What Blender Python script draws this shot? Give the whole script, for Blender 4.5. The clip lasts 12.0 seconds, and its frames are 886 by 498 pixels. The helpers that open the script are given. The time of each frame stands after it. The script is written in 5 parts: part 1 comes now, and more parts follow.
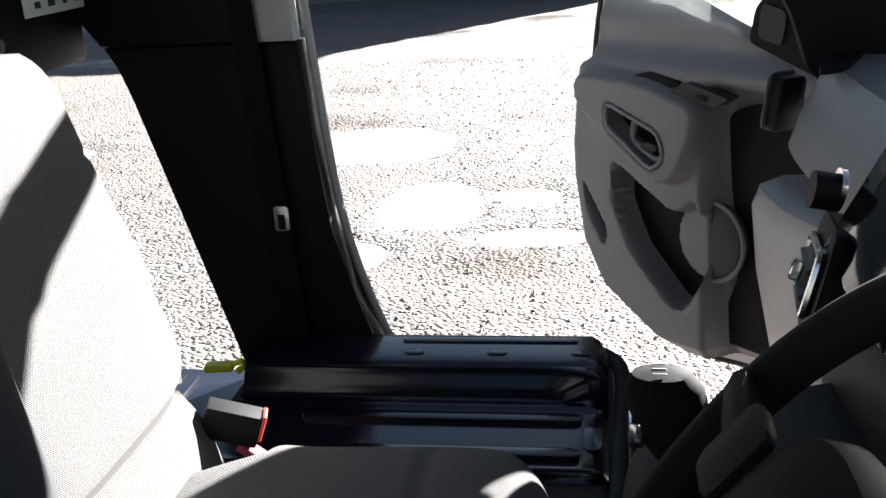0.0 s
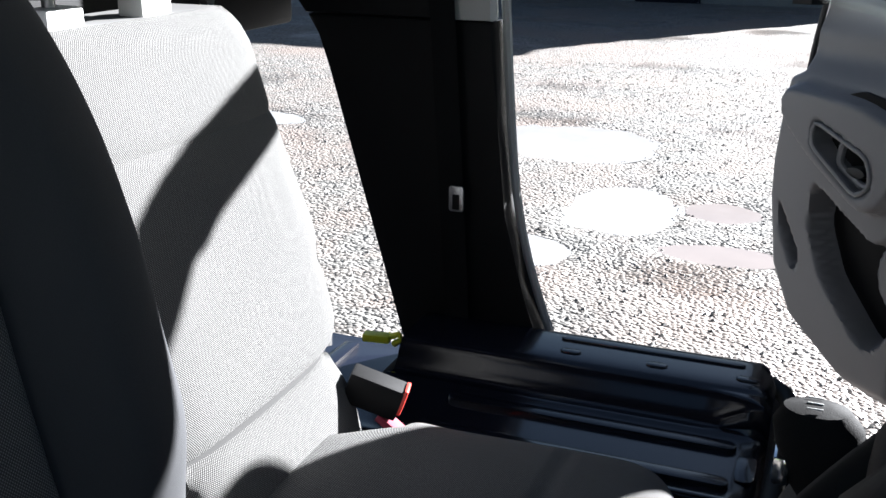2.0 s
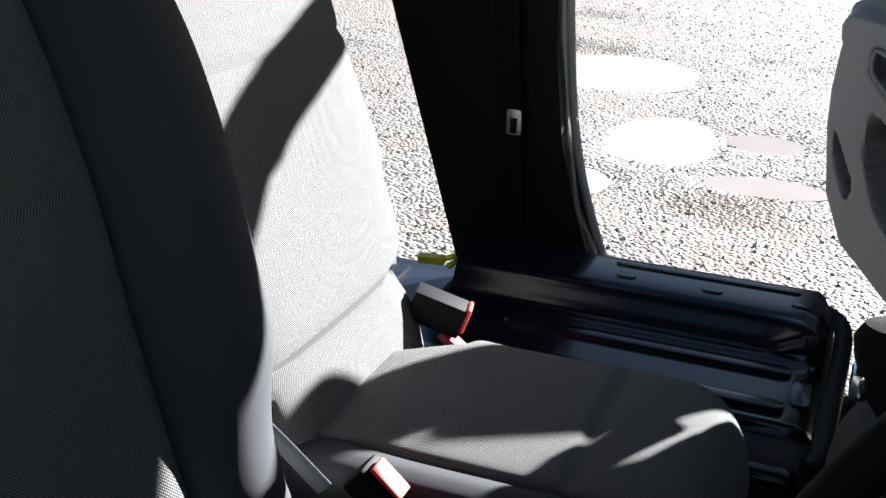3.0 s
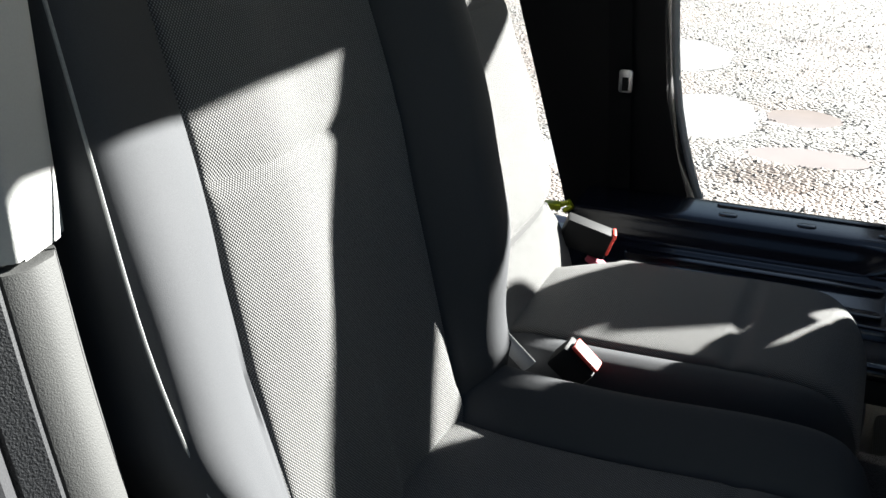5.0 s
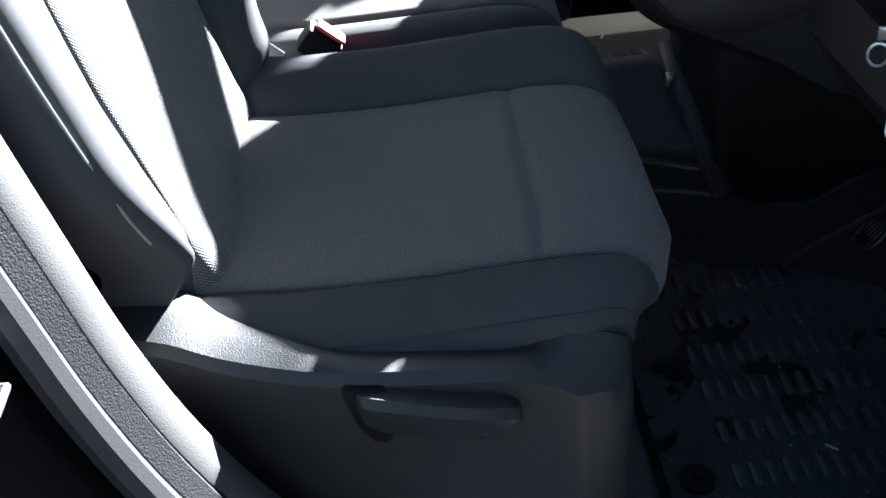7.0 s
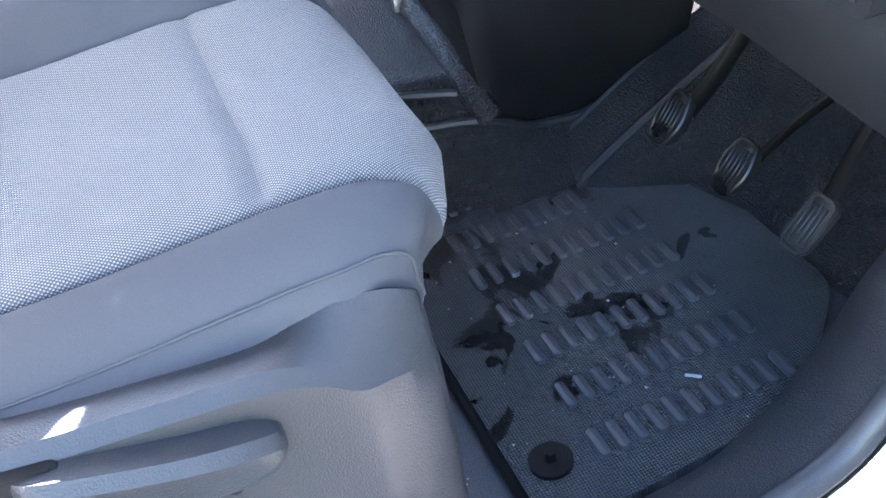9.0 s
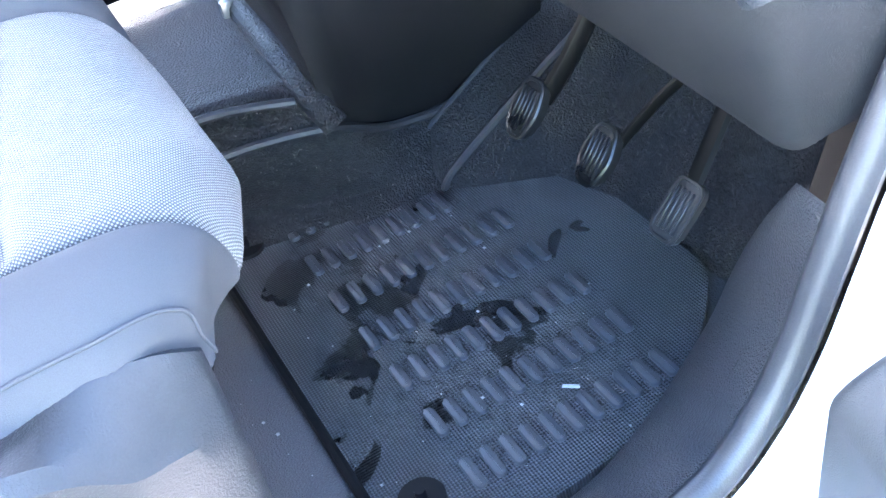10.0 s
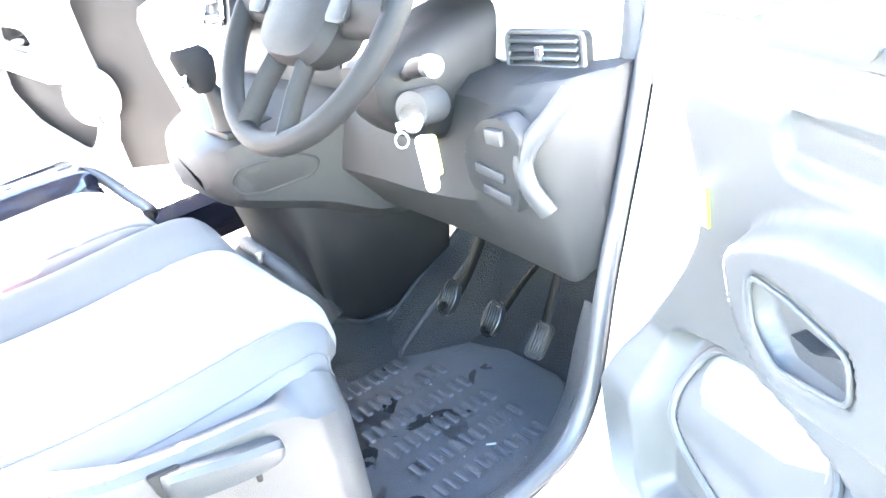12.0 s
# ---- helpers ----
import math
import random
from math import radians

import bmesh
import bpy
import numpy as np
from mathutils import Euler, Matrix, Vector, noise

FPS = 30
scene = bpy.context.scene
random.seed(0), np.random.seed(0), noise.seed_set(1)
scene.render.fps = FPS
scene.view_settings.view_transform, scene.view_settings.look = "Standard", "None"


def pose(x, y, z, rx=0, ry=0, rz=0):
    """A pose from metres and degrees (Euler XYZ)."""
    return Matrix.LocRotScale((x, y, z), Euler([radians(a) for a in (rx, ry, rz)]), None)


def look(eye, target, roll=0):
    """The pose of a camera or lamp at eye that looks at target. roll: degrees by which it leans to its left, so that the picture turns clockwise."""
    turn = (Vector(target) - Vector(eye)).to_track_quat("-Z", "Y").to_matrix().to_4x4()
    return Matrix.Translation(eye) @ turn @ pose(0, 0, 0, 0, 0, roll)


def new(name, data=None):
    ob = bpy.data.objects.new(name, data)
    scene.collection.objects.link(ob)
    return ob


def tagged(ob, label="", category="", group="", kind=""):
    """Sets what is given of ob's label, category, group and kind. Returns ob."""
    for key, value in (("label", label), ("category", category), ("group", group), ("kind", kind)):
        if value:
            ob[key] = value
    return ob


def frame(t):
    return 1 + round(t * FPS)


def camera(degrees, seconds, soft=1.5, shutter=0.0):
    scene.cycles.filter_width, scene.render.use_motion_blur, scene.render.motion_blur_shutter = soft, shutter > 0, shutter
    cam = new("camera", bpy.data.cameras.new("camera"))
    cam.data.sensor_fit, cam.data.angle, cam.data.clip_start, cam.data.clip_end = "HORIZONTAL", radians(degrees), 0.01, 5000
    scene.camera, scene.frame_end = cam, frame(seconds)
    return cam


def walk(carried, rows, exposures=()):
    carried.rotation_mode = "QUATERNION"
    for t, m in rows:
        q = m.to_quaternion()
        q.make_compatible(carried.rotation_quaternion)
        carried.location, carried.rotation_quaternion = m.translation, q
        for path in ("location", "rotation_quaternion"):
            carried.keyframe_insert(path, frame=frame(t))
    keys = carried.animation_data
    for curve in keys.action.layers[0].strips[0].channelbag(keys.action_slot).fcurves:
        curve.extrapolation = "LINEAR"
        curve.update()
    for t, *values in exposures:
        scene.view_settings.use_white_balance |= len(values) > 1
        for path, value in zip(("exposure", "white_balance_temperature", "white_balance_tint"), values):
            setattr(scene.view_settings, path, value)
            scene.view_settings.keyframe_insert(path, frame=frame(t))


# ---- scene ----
cam = camera(47.2, 12.0)

PATH = [
    (0, (0.889, 0.564, 1.457), (-0.976, 0.239, 0.813), -3.6),
    (0.5, (0.84, 0.59, 1.433), (-0.973, 0.036, 0.796), -1.7),
    (1, (0.837, 0.636, 1.432), (-0.954, 0.013, 0.796), -0.8),
    (1.5, (0.84, 0.631, 1.434), (-0.951, 0.01, 0.796), -0.2),
    (2, (0.854, 0.589, 1.435), (-0.913, -0.094, 0.795), 0.4),
    (2.5, (0.876, 0.577, 1.432), (-0.867, -0.137, 0.758), 0.3),
    (2.7, (0.878, 0.569, 1.427), (-0.842, -0.14, 0.693), 0.6),
    (4.3, (1.068, 0.477, 1.436), (-0.61, -0.25, 0.627), 1.0),
    (4.5, (1.115, 0.472, 1.432), (-0.572, -0.257, 0.644), 0.3),
    (5, (1.197, 0.451, 1.438), (-0.489, -0.279, 0.648), 0.0),
    (5.5, (1.251, 0.436, 1.416), (-0.453, -0.214, 0.594), -1.0),
    (6, (1.313, 0.426, 1.404), (-0.336, -0.029, 0.368), -2.2),
    (6.5, (1.317, 0.338, 1.372), (-0.303, 0.126, 0.219), -1.9),
    (6.7, (1.354, 0.298, 1.405), (-0.248, 0.184, 0.214), -3.7),
    (8.3, (1.216, 0.264, 1.269), (-0.328, 0.592, 0.042), -9.2),
    (8.5, (1.201, 0.287, 1.231), (-0.351, 0.625, 0.016), -10.2),
    (9, (1.152, 0.339, 1.166), (-0.365, 0.769, -0.064), -10.6),
    (9.5, (1.123, 0.41, 1.125), (-0.361, 0.913, -0.118), -12.3),
    (10, (1.101, 0.436, 1.114), (-0.346, 0.995, -0.149), -13.0),
    (10.5, (1.097, 0.434, 1.119), (-0.328, 1.023, -0.154), -13.2),
    (11, (1.185, 0.389, 1.167), (-0.246, 1.012, -0.084), -12.9),
    (11.5, (1.419, 0.213, 1.299), (-0.063, 0.975, 0.194), -12.5),
    (12, (1.69, 0.02, 1.402), (0.152, 0.974, 0.551), -12.0),
]

# exposure follows the clip's camera, which brightens as it turns to the footwell
walk(cam, [(t, look(eye, target, roll)) for t, eye, target, roll in PATH],
     exposures=[(0, 3.5, 6200, 11), (0.5, 3.2, 5950, 10), (2.5, 3.2, 5850, 10), (4.5, 3.3, 6150, 6), (5.6, 3.4, 6100, 6), (6.0, 3.6, 5900, 7), (6.6, 4.0, 5600, 8), (8.4, 7.7, 5600, 19), (9.0, 8.1, 5700, 18),
                (9.5, 8.5, 5600, 18), (10.0, 9.1, 5480, 17), (10.5, 9.5, 5580, 16), (11.0, 9.75, 5600, 15), (11.5, 9.9, 5850, 13), (12.0, 9.85, 6200, 12)])

# ---- daylight ----
SUN_AZ, SUN_EL = 56.0, 20.5      # degrees from straight ahead towards the passenger side, and above the horizon
SUN = Vector((-math.sin(radians(SUN_AZ)) * math.cos(radians(SUN_EL)), math.cos(radians(SUN_AZ)) * math.cos(radians(SUN_EL)), math.sin(radians(SUN_EL))))
world = bpy.data.worlds.new("sky")
scene.world = world
world.use_nodes = True
sky = world.node_tree.nodes.new("ShaderNodeTexSky")
sky.sky_type, sky.sun_disc = "NISHITA", False
sky.sun_elevation, sky.sun_rotation = radians(SUN_EL), math.atan2(SUN.x, SUN.y)
world.node_tree.links.new(sky.outputs[0], world.node_tree.nodes["Background"].inputs[0])
world.node_tree.nodes["Background"].inputs[1].default_value = 0.012
sun = new("sun", bpy.data.lights.new("sun", "SUN"))
sun.data.energy, sun.data.angle, sun.data.color = 5.0, radians(0.5), (1.0, 0.95, 0.88)
sun.matrix_world = look(SUN * 20, (0, 0, 0))


# ---- materials ----
def material(name, base, rough=0.6, metal=0.0, grain=400.0, spread=0.25, bump=0.15, stain=0.25, spec=0.5, coat=0.0, second=None, wear=0.10, depth=0.001):
    """Paint, plastic or metal: a base colour with fine grain, large soft stains and a fine relief."""
    m = bpy.data.materials.new(name)
    m.use_nodes = True
    n, l = m.node_tree.nodes, m.node_tree.links
    p = n["Principled BSDF"]
    p.inputs["Metallic"].default_value, p.inputs["Specular IOR Level"].default_value, p.inputs["Coat Weight"].default_value = metal, spec, coat
    at = n.new("ShaderNodeTexCoord")
    fine, wide = n.new("ShaderNodeTexNoise"), n.new("ShaderNodeTexNoise")
    fine.inputs["Scale"].default_value, wide.inputs["Scale"].default_value, wide.inputs["Detail"].default_value = grain, 7.0, 6.0
    for tex in (fine, wide):
        l.new(at.outputs["Object"], tex.inputs["Vector"])
    mix = n.new("ShaderNodeMix")
    mix.data_type = "RGBA"
    a = [c * (1 - spread) for c in base]
    b = [min(1.0, c * (1 + spread)) for c in base]
    mix.inputs["A"].default_value, mix.inputs["B"].default_value = (*a, 1), (*b, 1)
    l.new(fine.outputs["Fac"], mix.inputs["Factor"])
    tint = n.new("ShaderNodeMix")
    tint.data_type = "RGBA"
    tint.inputs["B"].default_value = (*(second or [c * 0.75 + 0.015 for c in base]), 1)
    ramp = n.new("ShaderNodeMapRange")
    ramp.inputs["From Min"].default_value, ramp.inputs["From Max"].default_value, ramp.inputs["To Max"].default_value = 0.45, 0.75, stain * 2
    l.new(wide.outputs["Fac"], ramp.inputs["Value"])
    l.new(ramp.outputs["Result"], tint.inputs["Factor"])
    l.new(mix.outputs["Result"], tint.inputs["A"])
    l.new(tint.outputs["Result"], p.inputs["Base Color"])
    gloss = n.new("ShaderNodeMapRange")
    gloss.inputs["To Min"].default_value, gloss.inputs["To Max"].default_value = max(0.02, rough - wear), min(1.0, rough + wear)
    l.new(wide.outputs["Fac"], gloss.inputs["Value"])
    l.new(gloss.outputs["Result"], p.inputs["Roughness"])
    if bump:
        relief = n.new("ShaderNodeBump")
        relief.inputs["Strength"].default_value, relief.inputs["Distance"].default_value = bump, depth
        l.new(fine.outputs["Fac"], relief.inputs["Height"])
        l.new(relief.outputs["Normal"], p.inputs["Normal"])
    return m


def math_node(m, op, a, b=None):
    k = m.node_tree.nodes.new("ShaderNodeMath")
    k.operation = op
    for i, v in enumerate((a, b)):
        if v is None:
            continue
        if isinstance(v, (int, float)):
            k.inputs[i].default_value = v
        else:
            m.node_tree.links.new(v, k.inputs[i])
    return k.outputs[0]


def woven(name, dark, light, pitch, bump=0.5, low=0.05, high=0.55, sheen=0.25):
    """Woven seat cloth: rows of pale offset dots on dark yarn, laid out in the surface's own metres."""
    m = material(name, dark, 0.9, grain=1500, spread=0.35, bump=0.0, stain=0.05, spec=0.15)
    n, l = m.node_tree.nodes, m.node_tree.links
    p = n["Principled BSDF"]
    base = p.inputs["Base Color"].links[0].from_socket
    uv = n.new("ShaderNodeUVMap")
    sep = n.new("ShaderNodeSeparateXYZ")
    l.new(uv.outputs[0], sep.inputs[0])
    k = 2 * math.pi / pitch
    su = math_node(m, "SINE", math_node(m, "MULTIPLY", sep.outputs[0], k))
    sv = math_node(m, "SINE", math_node(m, "MULTIPLY", sep.outputs[1], k * 0.8))
    dots = math_node(m, "MULTIPLY", su, sv)
    ramp = n.new("ShaderNodeMapRange")
    ramp.interpolation_type = "SMOOTHSTEP"
    ramp.inputs["From Min"].default_value, ramp.inputs["From Max"].default_value = low, high
    l.new(dots, ramp.inputs["Value"])
    mix = n.new("ShaderNodeMix")
    mix.data_type = "RGBA"
    l.new(ramp.outputs[0], mix.inputs["Factor"])
    l.new(base, mix.inputs["A"])
    mix.inputs["B"].default_value = (*light, 1)
    l.new(mix.outputs["Result"], p.inputs["Base Color"])
    p.inputs["Sheen Weight"].default_value, p.inputs["Sheen Roughness"].default_value = sheen, 0.5
    relief = n.new("ShaderNodeBump")
    relief.inputs["Strength"].default_value, relief.inputs["Distance"].default_value = bump, 0.0012
    l.new(dots, relief.inputs["Height"])
    l.new(relief.outputs["Normal"], p.inputs["Normal"])
    return m


CLOTH = woven("seat_cloth", (0.050, 0.0493, 0.049), (0.200, 0.196, 0.189), 0.0028, sheen=0.10)
BOLSTER = material("bolster_cloth", (0.044, 0.045, 0.048), 0.8, grain=1800, spread=0.3, bump=0.25, stain=0.12, spec=0.12)
PLASTIC = material("grained_plastic", (0.020, 0.0205, 0.022), 0.46, grain=600, spread=0.35, bump=0.7, stain=0.15, spec=0.35)
TRIM = material("seat_trim_plastic", (0.020, 0.0205, 0.022), 0.40, grain=700, spread=0.2, bump=0.45, stain=0.12, spec=0.3)
# Dash plastic with the sky's reflection put in as a pale base.
DASHTOP = material("sky_paled_dash_plastic", (0.24, 0.242, 0.247), 0.34, grain=1000, spread=0.2, bump=0.25, stain=0.12)
# Paler than the felt: the highlight on rolled edges is put into the colour.
BEAD = material("edge_highlight", (0.018, 0.0185, 0.020), 0.45, grain=500, spread=0.3, bump=0.5, stain=0.2, second=(0.032, 0.031, 0.030), spec=0.25)
SILLTRIM = material("sill_plastic", (0.030, 0.0305, 0.0325), 0.40, grain=520, spread=0.45, bump=1.0, stain=0.2, second=(0.032, 0.0315, 0.031), depth=0.0025)
# Darker copy of the dash plastic, with the shade under the dash coloured in.
LOWDASH = material("shaded_dash_plastic", (0.006, 0.006, 0.0065), 0.55, grain=800, spread=0.3, bump=0.4, stain=0.15, spec=0.14)
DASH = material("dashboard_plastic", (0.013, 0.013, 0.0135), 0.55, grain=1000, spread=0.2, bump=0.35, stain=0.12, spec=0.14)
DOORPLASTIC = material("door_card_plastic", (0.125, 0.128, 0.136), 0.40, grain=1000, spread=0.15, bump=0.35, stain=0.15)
# Same card plastic, its colour darkened to offset stronger light on the driver's door.
DRIVERCARD = material("dimmed_door_plastic", (0.040, 0.040, 0.040), 0.50, grain=1000, spread=0.15, bump=0.35, stain=0.15, spec=0.3)
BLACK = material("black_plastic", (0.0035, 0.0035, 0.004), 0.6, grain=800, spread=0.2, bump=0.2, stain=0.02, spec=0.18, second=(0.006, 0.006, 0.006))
RUBBER = material("rubber_mat", (0.030, 0.031, 0.034), 0.42, grain=1400, spread=0.25, bump=0.5, stain=0.25, second=(0.06, 0.06, 0.062))
# Felt colour darkened for footwell shade; floor lining paled for doorway light.
FELT = material("shaded_floor_felt", (0.010, 0.0104, 0.0111), 0.42, grain=400, spread=0.7, bump=1.0, stain=0.3, spec=0.35, second=(0.022, 0.0215, 0.021), depth=0.006)
LINING = material("floor_lining", (0.072, 0.073, 0.077), 0.45, grain=500, spread=0.45, bump=0.8, stain=0.25, spec=0.4, second=(0.055, 0.055, 0.055), depth=0.003)
SEAL = material("rubber_seal", (0.030, 0.030, 0.032), 0.40, grain=600, spread=0.2, bump=0.2, stain=0.2, spec=0.3)
PAINT = material("white_body_paint", (0.62, 0.62, 0.615), 0.28, grain=300, spread=0.03, bump=0.03, stain=0.06, coat=0.5)
DARKPAINT = material("dark_blue_metal", (0.006, 0.007, 0.013), 0.17, metal=0.0, wear=0.02, grain=500, spread=0.2, bump=0.0, stain=0.05, coat=0.0, spec=0.45, second=(0.010, 0.011, 0.017))
LIGHTTRIM = material("light_grey_trim", (0.36, 0.36, 0.35), 0.65, grain=700, spread=0.08, bump=0.2, stain=0.1)
STEEL = material("worn_steel", (0.45, 0.45, 0.46), 0.35, metal=0.9, grain=200, spread=0.2, bump=0.1, stain=0.4, second=(0.15, 0.14, 0.13))
CHROME = material("chrome", (0.75, 0.75, 0.76), 0.15, metal=1.0, grain=200, spread=0.05, bump=0.0, stain=0.1)
PEDAL = material("pedal_rubber", (0.005, 0.005, 0.005), 0.28, grain=120, spread=0.7, bump=0.4, stain=0.5, second=(0.030, 0.029, 0.028), spec=0.2)
DARKSTEEL = material("black_steel", (0.002, 0.002, 0.002), 0.35, metal=0.0, grain=200, spread=0.3, bump=0.2, stain=0.4, second=(0.006, 0.006, 0.0055), spec=0.06)
WHEELSKIN = material("wheel_leather", (0.008, 0.008, 0.0083), 0.65, grain=1600, spread=0.2, bump=0.3, stain=0.1, spec=0.1, second=(0.014, 0.014, 0.014))
RED = material("red_plastic", (0.60, 0.05, 0.035), 0.4, grain=300, spread=0.1, bump=0.05, stain=0.1)
REDSTRAP = material("red_strap", (0.30, 0.03, 0.06), 0.8, grain=900, spread=0.2, bump=0.3, stain=0.1)
YELLOW = material("yellow_plastic", (0.70, 0.75, 0.03), 0.4, grain=300, spread=0.1, bump=0.05, stain=0.1)
WEBBING = material("belt_webbing", (0.005, 0.005, 0.0055), 0.8, grain=900, spread=0.3, bump=0.4, stain=0.1, spec=0.12)
WHITEPLASTIC = material("white_plastic", (0.75, 0.75, 0.73), 0.45, grain=400, spread=0.05, bump=0.05, stain=0.08)
INK = material("black_ink", (0.03, 0.03, 0.03), 0.6, bump=0)
STITCH = material("pale_thread", (0.20, 0.20, 0.195), 0.8, bump=0)
HEADLINER = material("headliner_felt", (0.085, 0.083, 0.080), 0.95, grain=1200, spread=0.15, bump=0.4, stain=0.1, spec=0.1)
GREYWEAVE = woven("headrest_cloth", (0.09, 0.09, 0.092), (0.20, 0.20, 0.20), 0.0020, 0.3)


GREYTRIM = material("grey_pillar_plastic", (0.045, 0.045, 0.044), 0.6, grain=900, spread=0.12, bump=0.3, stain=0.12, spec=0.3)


def glass(name, tint=(0.92, 0.96, 0.95), gloss=0.045):
    """Thin clear pane: straight through, with a faint sharp reflection."""
    m = bpy.data.materials.new(name)
    m.use_nodes = True
    n, l = m.node_tree.nodes, m.node_tree.links
    n.remove(n["Principled BSDF"])
    clear, shine, mix = n.new("ShaderNodeBsdfTransparent"), n.new("ShaderNodeBsdfGlossy"), n.new("ShaderNodeMixShader")
    clear.inputs["Color"].default_value, shine.inputs["Roughness"].default_value, mix.inputs["Fac"].default_value = (*tint, 1), 0.0, gloss
    l.new(clear.outputs[0], mix.inputs[1])
    l.new(shine.outputs[0], mix.inputs[2])
    l.new(mix.outputs[0], n["Material Output"].inputs["Surface"])
    return m


GLASS = glass("clear_glass")


# ---- mesh helpers ----
def thing(name, label, category, group="", kind="", at=(0, 0, 0)):
    ob = new(name)
    ob.empty_display_size = 0.05
    ob.location = at
    return tagged(ob, label, category, group, kind)


def finish(bm, mat, name, sharp=0.7):
    bmesh.ops.recalc_face_normals(bm, faces=bm.faces[:])
    for f in bm.faces:
        f.smooth = True
    for e in bm.edges:
        if len(e.link_faces) == 2 and e.calc_face_angle(0) > sharp:
            e.smooth = False
    data = bpy.data.meshes.new(name)
    bm.to_mesh(data)
    bm.free()
    data.materials.append(mat)
    return data


def part(name, bm, mat, parent=None, label="", sharp=0.7):
    """Links a bmesh, drawn in world metres, as one mesh under a thing or a part."""
    ob = new(name, finish(bm, mat, name, sharp))
    if parent is not None:
        ob.parent = parent
        if parent.type == "EMPTY":
            ob.matrix_parent_inverse = parent.matrix_basis.inverted()
    return tagged(ob, label)


def solo(name, bm, mat, label, category, group="", kind="", sharp=0.7):
    return tagged(part(name, bm, mat, None, "", sharp), label, category, group, kind)


def block(c, s, r=0.004, seg=2, m=None, bm=None):
    """A box with rounded edges, at c with sides s, turned by m."""
    bm = bm or bmesh.new()
    made = bmesh.ops.create_cube(bm, size=1.0)["verts"]
    bmesh.ops.transform(bm, verts=made, matrix=Matrix.Diagonal((*s, 1)))
    if r:
        edges = list({e for v in made for e in v.link_edges})
        got = bmesh.ops.bevel(bm, geom=edges, offset=min(r, 0.49 * min(s)), segments=seg, affect="EDGES", profile=0.6)
        made = list({v for f in got["faces"] for v in f.verts} | {v for v in made if v.is_valid})
    bmesh.ops.transform(bm, verts=made, matrix=Matrix.Translation(c) @ (m or Matrix.Identity(4)))
    return bm


def turn(rx=0, ry=0, rz=0):
    return pose(0, 0, 0, rx, ry, rz)


def smooth_rows(rows, n):
    """n rows along a Catmull-Rom curve through the given rows."""
    a = np.array(rows, float)
    k = len(a) - 1
    out = []
    for t in np.linspace(0, k, n):
        i = min(int(t), k - 1)
        f = t - i
        p0, p1, p2, p3 = a[max(i - 1, 0)], a[i], a[i + 1], a[min(i + 2, k)]
        out.append(0.5 * (2 * p1 + (p2 - p0) * f + (2 * p0 - 5 * p1 + 4 * p2 - p3) * f ** 2 + (3 * p1 - p0 - 3 * p2 + p3) * f ** 3))
    return np.array(out)


def sheet(grid, bm=None, closed=False, loop=False):
    """Quads over a grid of points, with a uv map in metres. closed joins the last column to the first, loop the last row to the first."""
    bm = bm or bmesh.new()
    uv = bm.loops.layers.uv.verify()
    g = [[bm.verts.new(p) for p in row] for row in grid]
    rows, cols = len(g), len(g[0])
    du = [0.0]
    mid = rows // 2
    for j in range(1, cols):
        du.append(du[-1] + (Vector(grid[mid][j]) - Vector(grid[mid][j - 1])).length)
    dv = [0.0]
    half = cols // 2
    for i in range(1, rows):
        dv.append(dv[-1] + (Vector(grid[i][half]) - Vector(grid[i - 1][half])).length)
    for i in range(rows if loop else rows - 1):
        for j in range(cols if closed else cols - 1):
            a, b = (i + 1) % rows, (j + 1) % cols
            try:
                f = bm.faces.new((g[i][j], g[i][b], g[a][b], g[a][j]))
            except ValueError:
                continue
            for lp, (r, c) in zip(f.loops, ((i, j), (i, b), (a, b), (a, j))):
                lp[uv].uv = (du[c], dv[r])
    return bm


def loft(rings, bm=None, cap=True):
    """A closed skin through rings of points, with both ends filled."""
    bm = bm or bmesh.new()
    g = [[bm.verts.new(p) for p in row] for row in rings]
    n = len(g[0])
    for a, b in zip(g, g[1:]):
        for j in range(n):
            k = (j + 1) % n
            bm.faces.new((a[j], a[k], b[k], b[j]))
    if cap:
        bm.faces.new(g[0][::-1])
        bm.faces.new(g[-1])
    return bm


def tube(points, r, n=10, loop=False, bm=None, flat=1.0, smooth=0):
    """A round bar along points; r is one radius or one for each point; flat squeezes it across."""
    pts = [Vector(p) for p in (smooth_rows(points, smooth) if smooth else points)]
    k = len(pts)
    rad = [r] * k if isinstance(r, (int, float)) else list(np.interp(np.linspace(0, 1, k), np.linspace(0, 1, len(r)), r))
    rings = []
    ref = None
    for i, p in enumerate(pts):
        d = (pts[(i + 1) % k] - pts[i - 1]) if loop else (pts[min(i + 1, k - 1)] - pts[max(i - 1, 0)])
        d.normalize()
        if ref is None:
            ref = Vector((0, 0, 1)) if abs(d.z) < 0.8 else Vector((1, 0, 0))
        side = d.cross(ref).normalized()
        ref = side.cross(d).normalized()
        rings.append([p + (side * math.cos(q) * flat + ref * math.sin(q)) * rad[i] for q in np.linspace(0, 2 * math.pi, n, endpoint=False)])
    if loop:
        return sheet(rings, bm, closed=True, loop=True)
    return loft(rings, bm)


def prism(pts, axis, a, b, r=0.003, seg=2, bm=None, m=None):
    """A polygon in the plane across axis, drawn out from a to b with rounded rims."""
    bm = bm or bmesh.new()
    order = {"x": lambda u, v, w: (w, u, v), "y": lambda u, v, w: (u, w, v), "z": lambda u, v, w: (u, v, w)}[axis]
